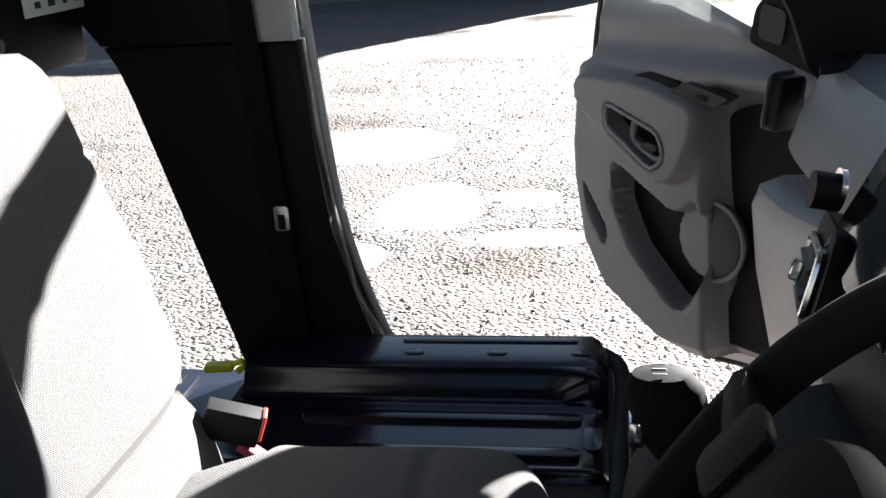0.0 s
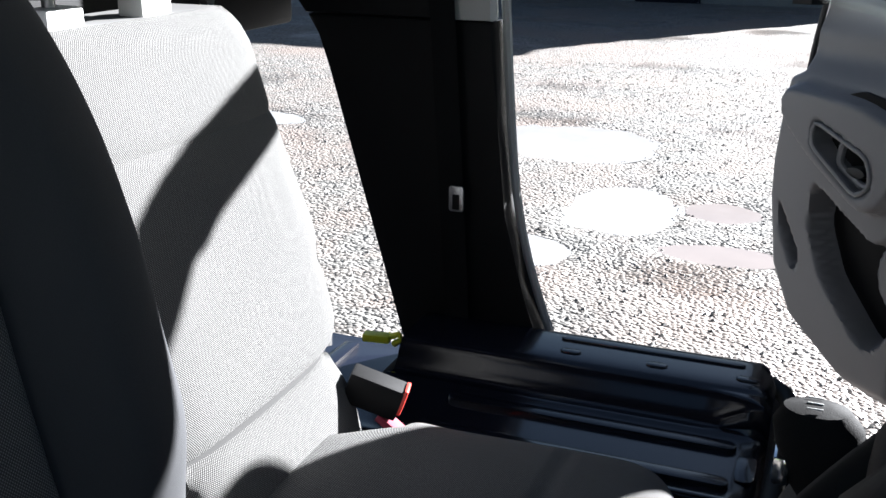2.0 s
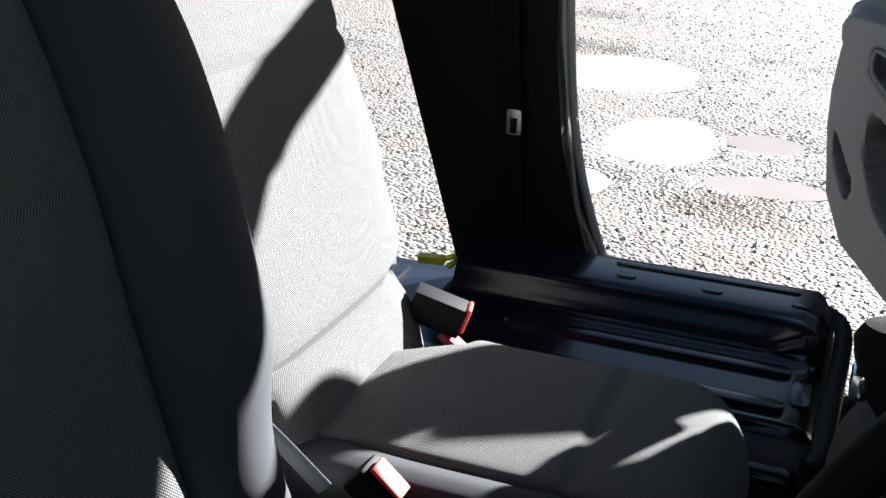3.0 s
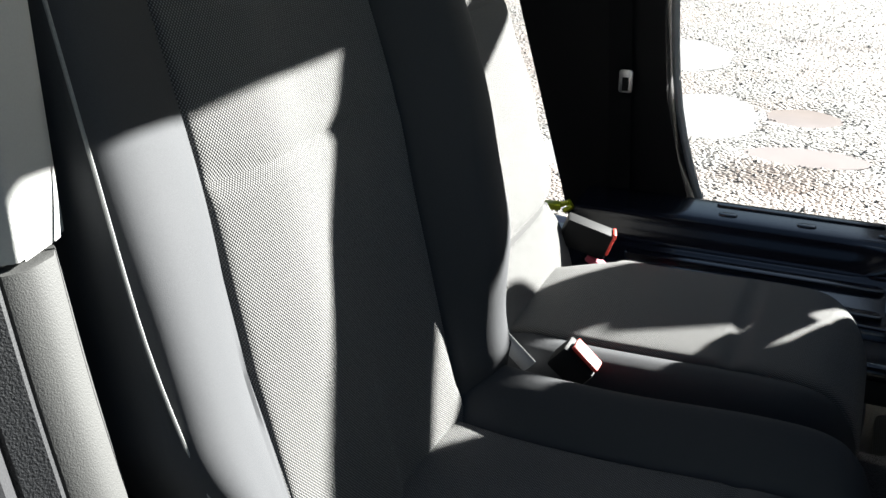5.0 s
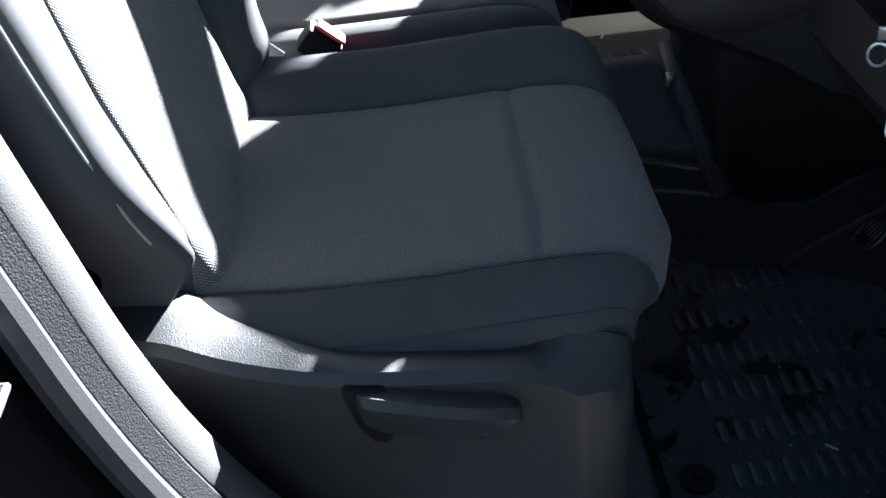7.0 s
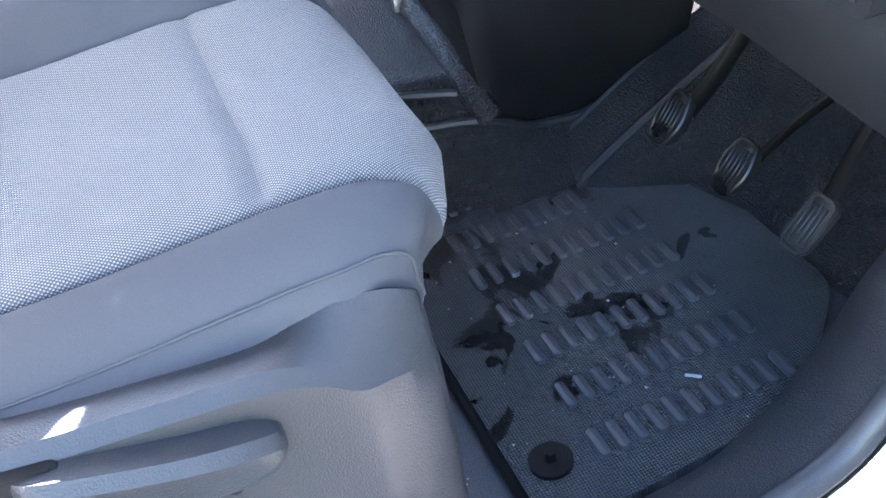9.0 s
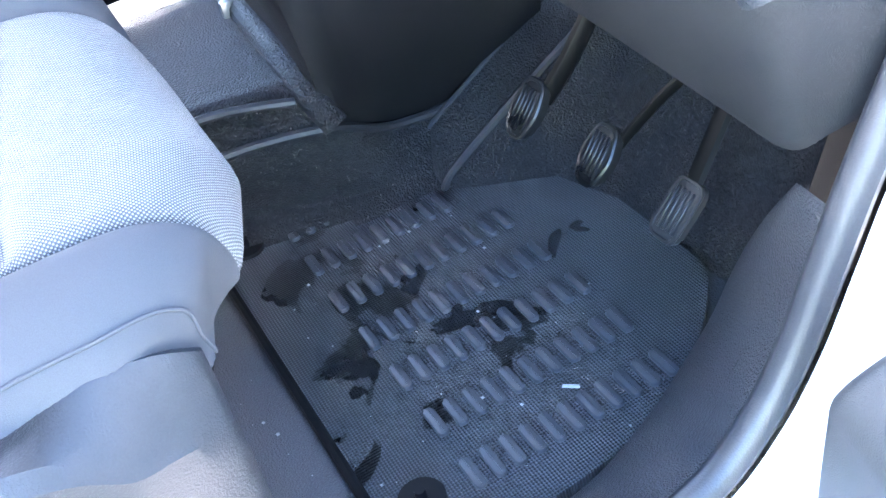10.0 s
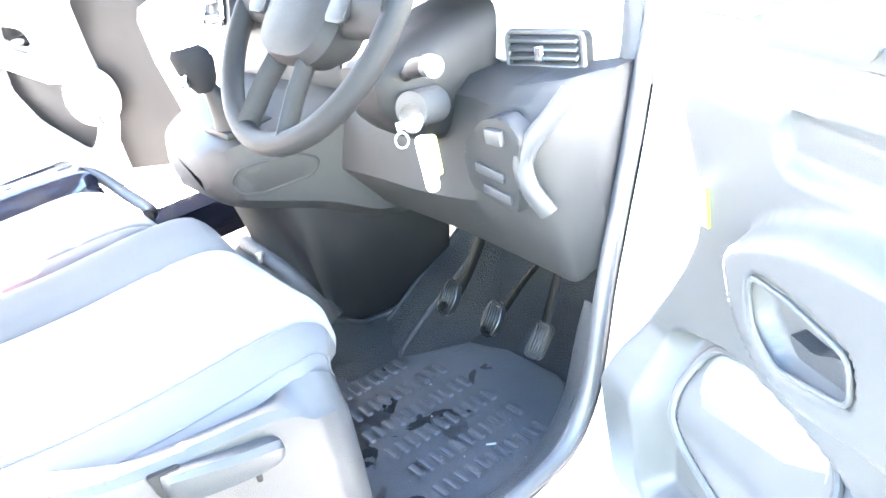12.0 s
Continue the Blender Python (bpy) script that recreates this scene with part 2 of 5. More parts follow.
    low = [bm.verts.new(order(u, v, a)) for u, v in pts]
    high = [bm.verts.new(order(u, v, b)) for u, v in pts]
    n = len(pts)
    faces = [bm.faces.new(low[::-1]), bm.faces.new(high)]
    for i in range(n):
        bm.faces.new((low[i], low[(i + 1) % n], high[(i + 1) % n], high[i]))
    verts = low + high
    if r:
        edges = [e for f in faces for e in f.edges]
        got = bmesh.ops.bevel(bm, geom=edges, offset=r, segments=seg, affect="EDGES", profile=0.6)
        verts = list({v for f in got["faces"] for v in f.verts} | {v for v in verts if v.is_valid})
    if m is not None:
        bmesh.ops.transform(bm, verts=verts, matrix=m)
    return bm


def round_poly(pts, r, n=4):
    """A polygon with its corners rounded by r."""
    out = []
    k = len(pts)
    for i in range(k):
        a, b, c = (Vector(pts[(i + d) % k]) for d in (-1, 0, 1))
        u, v = (a - b), (c - b)
        t = min(r, u.length * 0.48, v.length * 0.48)
        p, q = b + u.normalized() * t, b + v.normalized() * t
        for f in np.linspace(0, 1, n + 1):
            out.append(tuple(p * (1 - f) ** 2 + b * 2 * f * (1 - f) + q * f ** 2))
    return out


def cylinder(c, r, h, n=20, m=None, bm=None, top=None):
    bm = bm or bmesh.new()
    made = bmesh.ops.create_cone(bm, cap_ends=True, segments=n, radius1=r, radius2=r if top is None else top, depth=h)["verts"]
    bmesh.ops.transform(bm, verts=made, matrix=Matrix.Translation(c) @ (m or Matrix.Identity(4)))
    return bm

# ---- ground ----
GZ = 0.05
ground_mat = material("wet_gravel", (0.135, 0.128, 0.118), 0.75, grain=60, spread=0.55, bump=0.0, stain=0.4, second=(0.155, 0.125, 0.108))


def gravel_nodes(m):
    """Pebbles and grit as relief and tone, and damp smears with a gloss."""
    n, l = m.node_tree.nodes, m.node_tree.links
    p = n["Principled BSDF"]
    at = n.new("ShaderNodeTexCoord")
    cell = n.new("ShaderNodeTexVoronoi")
    cell.inputs["Scale"].default_value = 55
    l.new(at.outputs["Object"], cell.inputs["Vector"])
    base = p.inputs["Base Color"].links[0].from_socket
    tone = n.new("ShaderNodeMapRange")
    tone.inputs["To Min"].default_value, tone.inputs["To Max"].default_value = 0.22, 1.6
    sep = n.new("ShaderNodeSeparateColor")
    l.new(cell.outputs["Color"], sep.inputs[0])
    l.new(sep.outputs[0], tone.inputs["Value"])
    mul = n.new("ShaderNodeVectorMath")
    mul.operation = "SCALE"
    l.new(base, mul.inputs[0])
    l.new(tone.outputs[0], mul.inputs["Scale"])
    l.new(mul.outputs[0], p.inputs["Base Color"])
    patch = n.new("ShaderNodeTexNoise")
    patch.inputs["Scale"].default_value, patch.inputs["Detail"].default_value, patch.inputs["Distortion"].default_value = 0.9, 6, 0.6
    l.new(at.outputs["Object"], patch.inputs["Vector"])
    silt = n.new("ShaderNodeMapRange")
    silt.inputs["From Min"].default_value, silt.inputs["From Max"].default_value, silt.inputs["To Max"].default_value = 0.47, 0.66, 0.85
    l.new(patch.outputs["Fac"], silt.inputs["Value"])
    brown = n.new("ShaderNodeMix")
    brown.data_type = "RGBA"
    brown.inputs["B"].default_value = (0.150, 0.118, 0.100, 1)
    l.new(silt.outputs[0], brown.inputs["Factor"])
    l.new(mul.outputs[0], brown.inputs["A"])
    l.new(brown.outputs["Result"], p.inputs["Base Color"])
    damp = n.new("ShaderNodeTexNoise")
    damp.inputs["Scale"].default_value, damp.inputs["Detail"].default_value = 0.8, 5
    l.new(at.outputs["Object"], damp.inputs["Vector"])
    gloss = n.new("ShaderNodeMapRange")
    gloss.inputs["From Min"].default_value, gloss.inputs["From Max"].default_value = 0.52, 0.66
    gloss.inputs["To Min"].default_value, gloss.inputs["To Max"].default_value = 0.85, 0.28
    l.new(damp.outputs["Fac"], gloss.inputs["Value"])
    l.new(gloss.outputs[0], p.inputs["Roughness"])
    relief = n.new("ShaderNodeBump")
    relief.inputs["Strength"].default_value, relief.inputs["Distance"].default_value = 0.9, 0.012
    relief.invert = True
    l.new(cell.outputs["Distance"], relief.inputs["Height"])
    l.new(relief.outputs["Normal"], p.inputs["Normal"])


gravel_nodes(ground_mat)
PUDDLES = [(-5.25, -0.90, 0.52, 0.50), (-3.88, -0.32, 0.38, 0.27), (-4.02, 0.17, 0.17, 0.17), (-3.10, -0.66, 0.24, 0.26), (-3.36, 0.22, 0.12, 0.24), (-5.2, -3.3, 0.22, 0.5)]


def lie(x, y):
    """Height of the ground: uneven, with hollows where the puddles stand."""
    h = 0.012 * noise.noise((x * 1.3, y * 1.3, 0)) + 0.006 * noise.noise((x * 4, y * 4, 3)) + 0.004 * noise.noise((x * 11, y * 11, 5))
    for px, py, a, b in PUDDLES:
        r2 = ((x - px) / a) ** 2 + ((y - py) / b) ** 2
        if r2 < 6:
            h = h * (1 - 0.6 * math.exp(-r2)) - 0.030 * math.exp(-r2 * 0.9) + 0.004 * math.exp(-(r2 - 2.2) ** 2)
    return GZ + h


def steps(a, b, fine0, fine1, d, df):
    out, x = [], a
    while x < b:
        out.append(x)
        x += df if fine0 <= x < fine1 else d
    return out


xs = [-600, -200, -80, -40, -25, -18] + steps(-14, 4, -6.2, -2.2, 0.18, 0.05) + [4, 8, 16, 40, 120, 600]
ys = [-600, -200, -60, -25, -12, -8] + steps(-6, 4, -1.7, 0.9, 0.18, 0.05) + [4, 6, 10, 20, 60, 200, 600]
rows = [[(x, y, lie(x, y) if -13.9 < x < 3.9 and -5.9 < y < 3.9 else GZ) for x in xs] for y in ys]
solo("ground", sheet(rows), ground_mat, "wet sunlit gravel yard with stones and puddles", "ground", kind="structure")

def muddy(name, water_tone):
    """Standing water: a base tone, which can carry the sky's reflection, under a mirror-smooth surface."""
    m = material(name, water_tone, 0.04, grain=5, spread=0.12, bump=0, stain=0.2, spec=0.6, coat=0.0, second=[c * 0.8 for c in water_tone])
    p = m.node_tree.nodes["Principled BSDF"]
    p.inputs["Coat Roughness"].default_value = 0.03
    return m


# The near-white tone paints in the sky's reflection; the brown one is silt.
WATER, BROWNWATER = muddy("sky_paled_water", (0.30, 0.297, 0.293)), muddy("brown_water", (0.215, 0.185, 0.170))
for i, (x, y, a, b) in enumerate(PUDDLES):
    bm = bmesh.new()
    bm.faces.new([bm.verts.new((x + 1.15 * a * math.cos(q), y + 1.15 * b * math.sin(q), GZ - 0.0105)) for q in np.linspace(0, 2 * math.pi, 40, endpoint=False)])
    solo("puddle", bm, BROWNWATER if i in (2, 4) else WATER, "shallow muddy puddle on wet gravel, reflecting the sky", "puddle", "puddles in the yard")

# loose stones
STONE = material("loose_stones", (0.12, 0.113, 0.106), 0.7, grain=80, spread=0.4, bump=0.2, stain=0.3)
isle = STONE.node_tree.nodes.new("ShaderNodeNewGeometry")
shade = STONE.node_tree.nodes.new("ShaderNodeMapRange")
shade.inputs["To Min"].default_value, shade.inputs["To Max"].default_value = 0.3, 1.5
STONE.node_tree.links.new(isle.outputs["Random Per Island"], shade.inputs["Value"])
grade = STONE.node_tree.nodes.new("ShaderNodeVectorMath")
grade.operation = "SCALE"
STONE.node_tree.links.new(STONE.node_tree.nodes["Principled BSDF"].inputs["Base Color"].links[0].from_socket, grade.inputs[0])
STONE.node_tree.links.new(shade.outputs[0], grade.inputs["Scale"])
STONE.node_tree.links.new(grade.outputs[0], STONE.node_tree.nodes["Principled BSDF"].inputs["Base Color"])
rng = np.random.default_rng(5)
verts, faces = [], []
shape = [(1, 0, 0), (0, 1, 0), (-1, 0, 0), (0, -1, 0), (0, 0, 1)]
for i in range(26000):
    x = -1.2 - 7.5 * rng.random() ** 1.3
    y = 1.6 - 4.6 * rng.random()
    if any(((x - px) / a) ** 2 + ((y - py) / b) ** 2 < 0.95 for px, py, a, b in PUDDLES):
        continue
    s = 0.004 + 0.010 * rng.random() ** 3
    c, d = math.cos(i), math.sin(i)
    z = lie(x, y)
    k = len(verts)
    for u, v, w in shape:
        u, v = u * s * (0.7 + 0.6 * rng.random()), v * s * (0.7 + 0.6 * rng.random())
        verts.append((x + u * c - v * d, y + u * d + v * c, z - 0.002 + w * s * 0.8))
    faces += [(k, k + 1, k + 4), (k + 1, k + 2, k + 4), (k + 2, k + 3, k + 4), (k + 3, k, k + 4)]
data = bpy.data.meshes.new("gravel_stones")
data.from_pydata(verts, [], faces)
data.materials.append(STONE)
tagged(new("gravel_stones", data), "loose grey gravel stones over the yard", "gravel", kind="stuff")

# shed whose shadow lies across the yard, and a hedge beyond
shed = thing("storage_shed", "dark grey clad shed at the edge of the yard", "shed", at=(-17, -3.0, GZ))
SHED = material("shed_cladding", (0.10, 0.105, 0.11), 0.6, grain=30, spread=0.2, bump=0.1, stain=0.3)
part("wall", prism([(-15.5, 1.85), (-15.3, -7.5), (-19.0, -7.5), (-19.2, 1.85)], "z", GZ - 0.02, GZ + 2.9, 0.0), SHED, shed)
part("roof", prism([(-15.3, 2.05), (-15.1, -7.7), (-19.2, -7.7), (-19.4, 2.05)], "z", GZ + 2.9, GZ + 3.05, 0.02), SHED, shed)
part("door", block((-15.40, -2.0, GZ + 1.05), (0.06, 1.0, 2.1), 0.01), DARKPAINT, shed)
LEAF = material("hedge_leaves", (0.055, 0.085, 0.03), 0.6, grain=8, spread=0.4, bump=0, stain=0.4, second=(0.10, 0.10, 0.05))
verts, faces = [], []
for i in range(9000):
    side = i % 3
    a = random.random()
    x, y = ((-34 - 3 * random.random(), -45 + 90 * a), (-34 + 60 * a, 28 + 3 * random.random()), (14 + 2 * random.random(), -30 + 60 * a))[side]
    z = GZ + (2.4 + 0.8 * noise.noise((x * 0.3, y * 0.3, 0))) * random.random() ** 0.7
    q, r_, t_ = random.random() * 6.3, 0.10 + 0.18 * random.random(), random.random() - 0.5
    u, v = Vector((math.cos(q), math.sin(q), t_)) * r_, Vector((-math.sin(q) * t_, math.cos(q) * t_, 1)) * r_
    k, c = len(verts), Vector((x, y, z))
    verts += [c - u - v, c + u - v * 0.6, c + u * 0.8 + v, c - u * 0.7 + v * 0.8]
    faces.append((k, k + 1, k + 2, k + 3))
data = bpy.data.meshes.new("hedge")
data.from_pydata([tuple(v) for v in verts], [], faces)
data.materials.append(LEAF)
tagged(new("hedge", data), "ragged green hedge round the yard", "hedge", kind="stuff")

# ---- van shell ----
van = thing("van_body", "white panel van body with its front doors open", "van")


def wall(name, pts, axis, a, b, mat, label="", r=0.004):
    return part(name, prism(pts, axis, a, b, r), mat, van, label)


wall("floor_pan", [(-0.80, -2.2), (0.80, -2.2), (0.80, 1.15), (-0.80, 1.15)], "z", 0.34, 0.378, LINING)
wall("cargo_floor", [(-0.78, -2.2), (0.78, -2.2), (0.78, -0.12), (-0.78, -0.12)], "z", 0.52, 0.56, DARKPAINT)
part("roof", loft([[(-0.60, y, z), (-0.50, y, z + 0.05), (0.50, y, z + 0.05), (0.60, y, z), (0.66, y, z - 0.05), (0.60, y, z - 0.06), (0.5, y, z + 0.01), (-0.5, y, z + 0.01), (-0.60, y, z - 0.06), (-0.66, y, z - 0.05)]
                   for y, z in ((-2.2, 1.92), (-1.0, 1.97), (0.0, 1.99), (0.45, 1.985), (0.80, 1.96), (1.06, 1.91))]), HEADLINER, van)
for s in (-1, 1):
    name = "side_wall"
    if s > 0:
        wall(name, [(-2.2, 0.45), (-0.15, 0.45), (-0.15, 1.86), (-2.2, 1.88)], "x", 0.72, 0.80, PAINT)
    else:
        wall(name, [(-2.2, 0.45), (-1.25, 0.45), (-1.25, 1.88), (-2.2, 1.88)], "x", -0.80, -0.72, PAINT)
        wall("door_header", [(-1.25, 1.68), (-0.18, 1.68), (-0.18, 1.86), (-1.25, 1.88)], "x", -0.76, -0.66, PAINT)
        wall("door_header_lining", [(-1.25, 1.66), (-0.18, 1.66), (-0.18, 1.84), (-1.25, 1.86)], "x", -0.655, -0.645, GREYTRIM)
    # unseen dark lining added to cut bounced light, roof side rail, front pillar
    part("bounce_lining", prism([(-2.19, 0.56), (-0.16 if s > 0 else -1.26, 0.56), (-0.16 if s > 0 else -1.26, 1.82), (-2.19, 1.84)], "x", min(0.705 * s, 0.717 * s), max(0.705 * s, 0.717 * s), 0.002), GREYTRIM, van, "unseen dark lining added to cut bounced light in the load space")
    part("roof_rail", tube([(0.64 * s, -0.25, 1.88), (0.64 * s, 0.1, 1.92), (0.635 * s, 0.55, 1.94), (0.635 * s, 1.05, 1.90)], 0.036, 10, smooth=10), PLASTIC, van)
    # the screen pillar and a steep door post stand either side of a fixed quarter light
    part("front_pillar", tube([(0.635 * s, 1.04, 1.89), (0.66 * s, 1.24, 1.62), (0.70 * s, 1.38, 1.36), (0.74 * s, 1.52, 1.12)], 0.045, 10, smooth=12), BLACK, van)
    post = [(0.655, 1.76), (0.700, 1.71), (0.743, 1.663), (0.792, 1.599), (0.856, 1.502), (0.922, 1.390), (0.99, 1.25), (0.94, 1.10), (0.85, 1.20), (0.825, 1.275), (0.780, 1.36), (0.735, 1.445), (0.685, 1.54), (0.60, 1.70), (0.575, 1.80), (0.60, 1.87), (0.66, 1.85)]
    part("door_post", prism(post, "x", min(0.66 * s, 0.70 * s), max(0.66 * s, 0.70 * s), 0.008), BLACK, van, "black post behind the quarter light")
    if s < 0:
        # Added on this side only, to keep low sun off the driver's cushion.
        part("sun_block_panel", prism([(0.845, 1.405), (0.925, 1.407), (0.965, 1.418), (1.10, 1.435), (1.30, 1.40), (1.48, 1.16), (1.48, 0.99), (0.95, 1.03)], "x", -0.735, -0.70, 0.008), BLACK, van, "black panel added below the quarter light to block sun")
part("windscreen_header", tube([(-0.62, 1.04, 1.89), (0, 1.09, 1.91), (0.62, 1.04, 1.89)], 0.042, 10, smooth=9), HEADLINER, van)
shelf_rows = [[(x, 0.60, 1.91), (x, 0.588, 1.68), (x, 0.592, 1.655), (x, 0.605, 1.648), (x, 0.66, 1.680), (x, 0.90, 1.845), (x, 0.95, 1.86), (x, 0.80, 1.91)] for x in np.linspace(-0.60, 0.60, 13)]
part("overhead_shelf", loft(shelf_rows), HEADLINER, van, "grey overhead parcel shelf under the roof")
wall("rear_wall", [(-0.8, 0.45), (0.8, 0.45), (0.7, 1.9), (-0.7, 1.9)], "y", -2.24, -2.2, PAINT)
pane = part("windscreen", sheet([[(x * (0.62 + 0.12 * v), 1.05 + 0.47 * v + 0.05 * (1 - x * x), 1.90 - 0.79 * v) for x in np.linspace(-1, 1, 9)] for v in np.linspace(0, 1, 6)]), GLASS, van, "clear curved windscreen glass")
pane.visible_shadow = False
wall("bonnet", [(-0.78, 1.22), (0.78, 1.22), (0.70, 2.2), (-0.70, 2.2)], "z", 0.98, 1.04, PAINT)
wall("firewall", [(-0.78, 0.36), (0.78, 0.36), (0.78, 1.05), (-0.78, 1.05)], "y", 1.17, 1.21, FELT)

# passenger-side centre pillar: wide lower trim blackened for its shade, pale upper trim, sun-paled door seal
PX = -0.74
low_trim = [(0.185, 0.60), (0.155, 0.70), (0.112, 0.80), (0.086, 0.93), (0.068, 1.10), (0.060, 1.257), (-0.285, 1.257), (-0.262, 1.225), (-0.235, 1.17), (-0.10, 0.66), (-0.08, 0.60)]
part("pillar_trim", prism(low_trim, "x", PX - 0.06, PX, 0.008), BLACK, van, "lower pillar trim, blackened for its shade")
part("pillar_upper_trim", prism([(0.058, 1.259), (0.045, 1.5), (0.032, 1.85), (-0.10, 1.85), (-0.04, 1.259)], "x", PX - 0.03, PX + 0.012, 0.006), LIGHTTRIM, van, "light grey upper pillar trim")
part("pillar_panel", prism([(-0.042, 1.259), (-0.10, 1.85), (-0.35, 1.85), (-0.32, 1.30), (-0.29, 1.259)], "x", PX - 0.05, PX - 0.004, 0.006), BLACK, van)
part("door_seal", tube([(PX - 0.05, 0.205, 0.62), (PX - 0.05, 0.150, 0.74), (PX - 0.045, 0.098, 0.93), (PX - 0.035, 0.074, 1.2), (PX - 0.01, 0.050, 1.7)], 0.008, 8, smooth=16), LIGHTTRIM, van, "door seal, paled for the sun along its edge")
wall("passenger_sill", [(-0.84, -1.25), (-0.72, -1.25), (-0.72, 0.95), (-0.84, 0.95)], "z", 0.40, 0.50, DARKPAINT)
part("step_ledge", prism(round_poly([(-0.80, -0.9), (-0.30, -0.9), (-0.30, -0.06), (-0.80, -0.06)], 0.02), "z", 0.58, 0.63, 0.01), DARKPAINT, van, "dark painted ribbed floor ledge")
for y in (-0.22, -0.38, -0.54):
    part("floor_rib", block((-0.55, y, 0.633), (0.42, 0.03, 0.014), 0.006), DARKPAINT, van)
# partition behind the seats
part("partition_bar", block((-0.17, -0.335, 1.31), (1.14, 0.05, 0.14), 0.012), BLACK, van, "black steel partition bar behind the seats")
part("partition_panel", block((-0.17, -0.36, 1.63), (1.12, 0.02, 0.50), 0.006), BLACK, van)
for x in (-0.36, -0.47, -0.30):
    part("bolt", cylinder((x, -0.305, 1.335 if x > -0.4 else 1.30), 0.011, 0.014, 8, turn(90)), STEEL, van)

sticker = part("warning_label", block((-0.66, -0.307, 1.352), (0.20, 0.003, 0.046), 0.001, 1), WHITEPLASTIC, van, "white printed warning label")
for i in range(9):
    part("print_bar", block((-0.745 + 0.021 * i, -0.3045, 1.362 - 0.016 * (i % 2)), (0.010 + 0.004 * (i % 3), 0.002, 0.010), 0.0, 1), RED if i in (2, 6) else INK, sticker)

# driver-side centre pillar with the door striker
DX = 0.775
DRV = smooth_rows([(0.50, 0.235), (0.60, 0.18), (0.70, 0.118), (0.80, 0.074), (0.90, 0.045), (1.0, 0.026), (1.10, 0.008), (1.183, -0.004)], 30)
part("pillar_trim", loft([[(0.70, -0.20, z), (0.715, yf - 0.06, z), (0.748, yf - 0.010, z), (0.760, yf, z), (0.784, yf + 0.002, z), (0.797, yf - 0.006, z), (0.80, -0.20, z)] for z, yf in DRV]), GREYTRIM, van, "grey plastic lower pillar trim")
part("pillar_trim_edge", loft([[(0.797, yf - 0.03, z), (0.800, yf - 0.006, z), (0.806, yf - 0.002, z), (0.824, yf - 0.012, z), (0.826, yf - 0.03, z)] for z, yf in DRV]), PLASTIC, van)
part("pillar_upper_trim", prism(round_poly([(0.70, -0.20), (0.70, -0.06), (0.735, -0.016), (0.79, -0.004), (0.82, -0.20)], 0.01), "z", 1.187, 1.85, 0.004), LIGHTTRIM, van, "light grey upper pillar trim")
part("door_seal", tube([(0.842, yf - 0.018, z) for z, yf in DRV] + [(0.83, -0.02, 1.25), (0.72, -0.02, 1.7)], 0.014, 8), SEAL, van, "dark rubber door seal")
part("shut_face", loft([[(0.80, -0.20, z), (0.93, -0.20, z), (0.93, yf - 0.07, z), (0.850, yf - 0.045, z), (0.80, yf - 0.05, z)] for z, yf in DRV]), BLACK, van)
striker = part("door_striker", block((0.895, -0.02, 0.965), (0.035, 0.010, 0.04), 0.004), STEEL, van, "steel door striker loop")
part("loop", tube([(0.885, -0.015, 0.975), (0.885, 0.012, 0.972), (0.905, 0.012, 0.972), (0.905, -0.015, 0.975)], 0.004, 8), STEEL, striker)

# driver's sill: trim, seal and painted step, sweeping up into the front post
OPEN = [(-0.05, 0.475), (0.30, 0.475), (0.52, 0.478), (0.64, 0.49), (0.72, 0.51), (0.765, 0.55), (0.795, 0.60), (0.818, 0.66), (0.84, 0.72), (0.88, 0.81), (0.925, 0.91), (0.965, 1.01), (0.99, 1.08)]
open_rows = smooth_rows(OPEN, 48)


def ease_in(t):
    t = max(0.0, min(1.0, t))
    return t * t * (3 - 2 * t)


def swept(profile, rows):
    """A trim of (x, inward) points swept along the door opening; inward leans back across the opening's edge."""
    out = []
    n = len(rows)
    for i, (y, z) in enumerate(rows):
        a, b = rows[max(i - 1, 0)], rows[min(i + 1, n - 1)]
        d = Vector((b[0] - a[0], b[1] - a[1])).normalized()
        nrm = Vector((-d.y, d.x))
        out.append([(x, y + nrm.x * w, z + nrm.y * w) for x, w in profile])
    return out


cut = 36
post_profile = [(0.692, -0.06), (0.695, -0.03), (0.700, -0.004), (0.712, 0.003), (0.735, 0.005), (0.745, 0.0), (0.748, -0.012)]
inner_edge = smooth_rows([(0.650, -0.05, 0.400), (0.650, 0.40, 0.400), (0.646, 0.60, 0.400), (0.636, 0.70, 0.400), (0.607, 0.788, 0.402), (0.583, 0.845, 0.408), (0.575, 0.883, 0.435), (0.582, 0.898, 0.480), (0.607, 0.894, 0.535), (0.646, 0.880, 0.600), (0.690, 0.862, 0.662)], 60)
outer_edge = smooth_rows([(0.748, -0.05, 0.474), (0.748, 0.40, 0.474), (0.748, 0.62, 0.475), (0.748, 0.71, 0.480), (0.748, 0.763, 0.509), (0.748, 0.797, 0.548), (0.748, 0.816, 0.590), (0.748, 0.826, 0.612), (0.748, 0.832, 0.630), (0.748, 0.838, 0.650), (0.748, 0.846, 0.674)], 60)
sill_rows = []
for a, b in zip(inner_edge, outer_edge):
    a, b = Vector(a), Vector(b)
    up = Vector((-0.35, -0.55, 0.75)) if a.y > 0.80 else Vector((-0.5, 0, 0.85))
    row = [a + Vector((0.012, 0.016, -0.035)), a + Vector((0.002, 0.003, -0.012)), a]
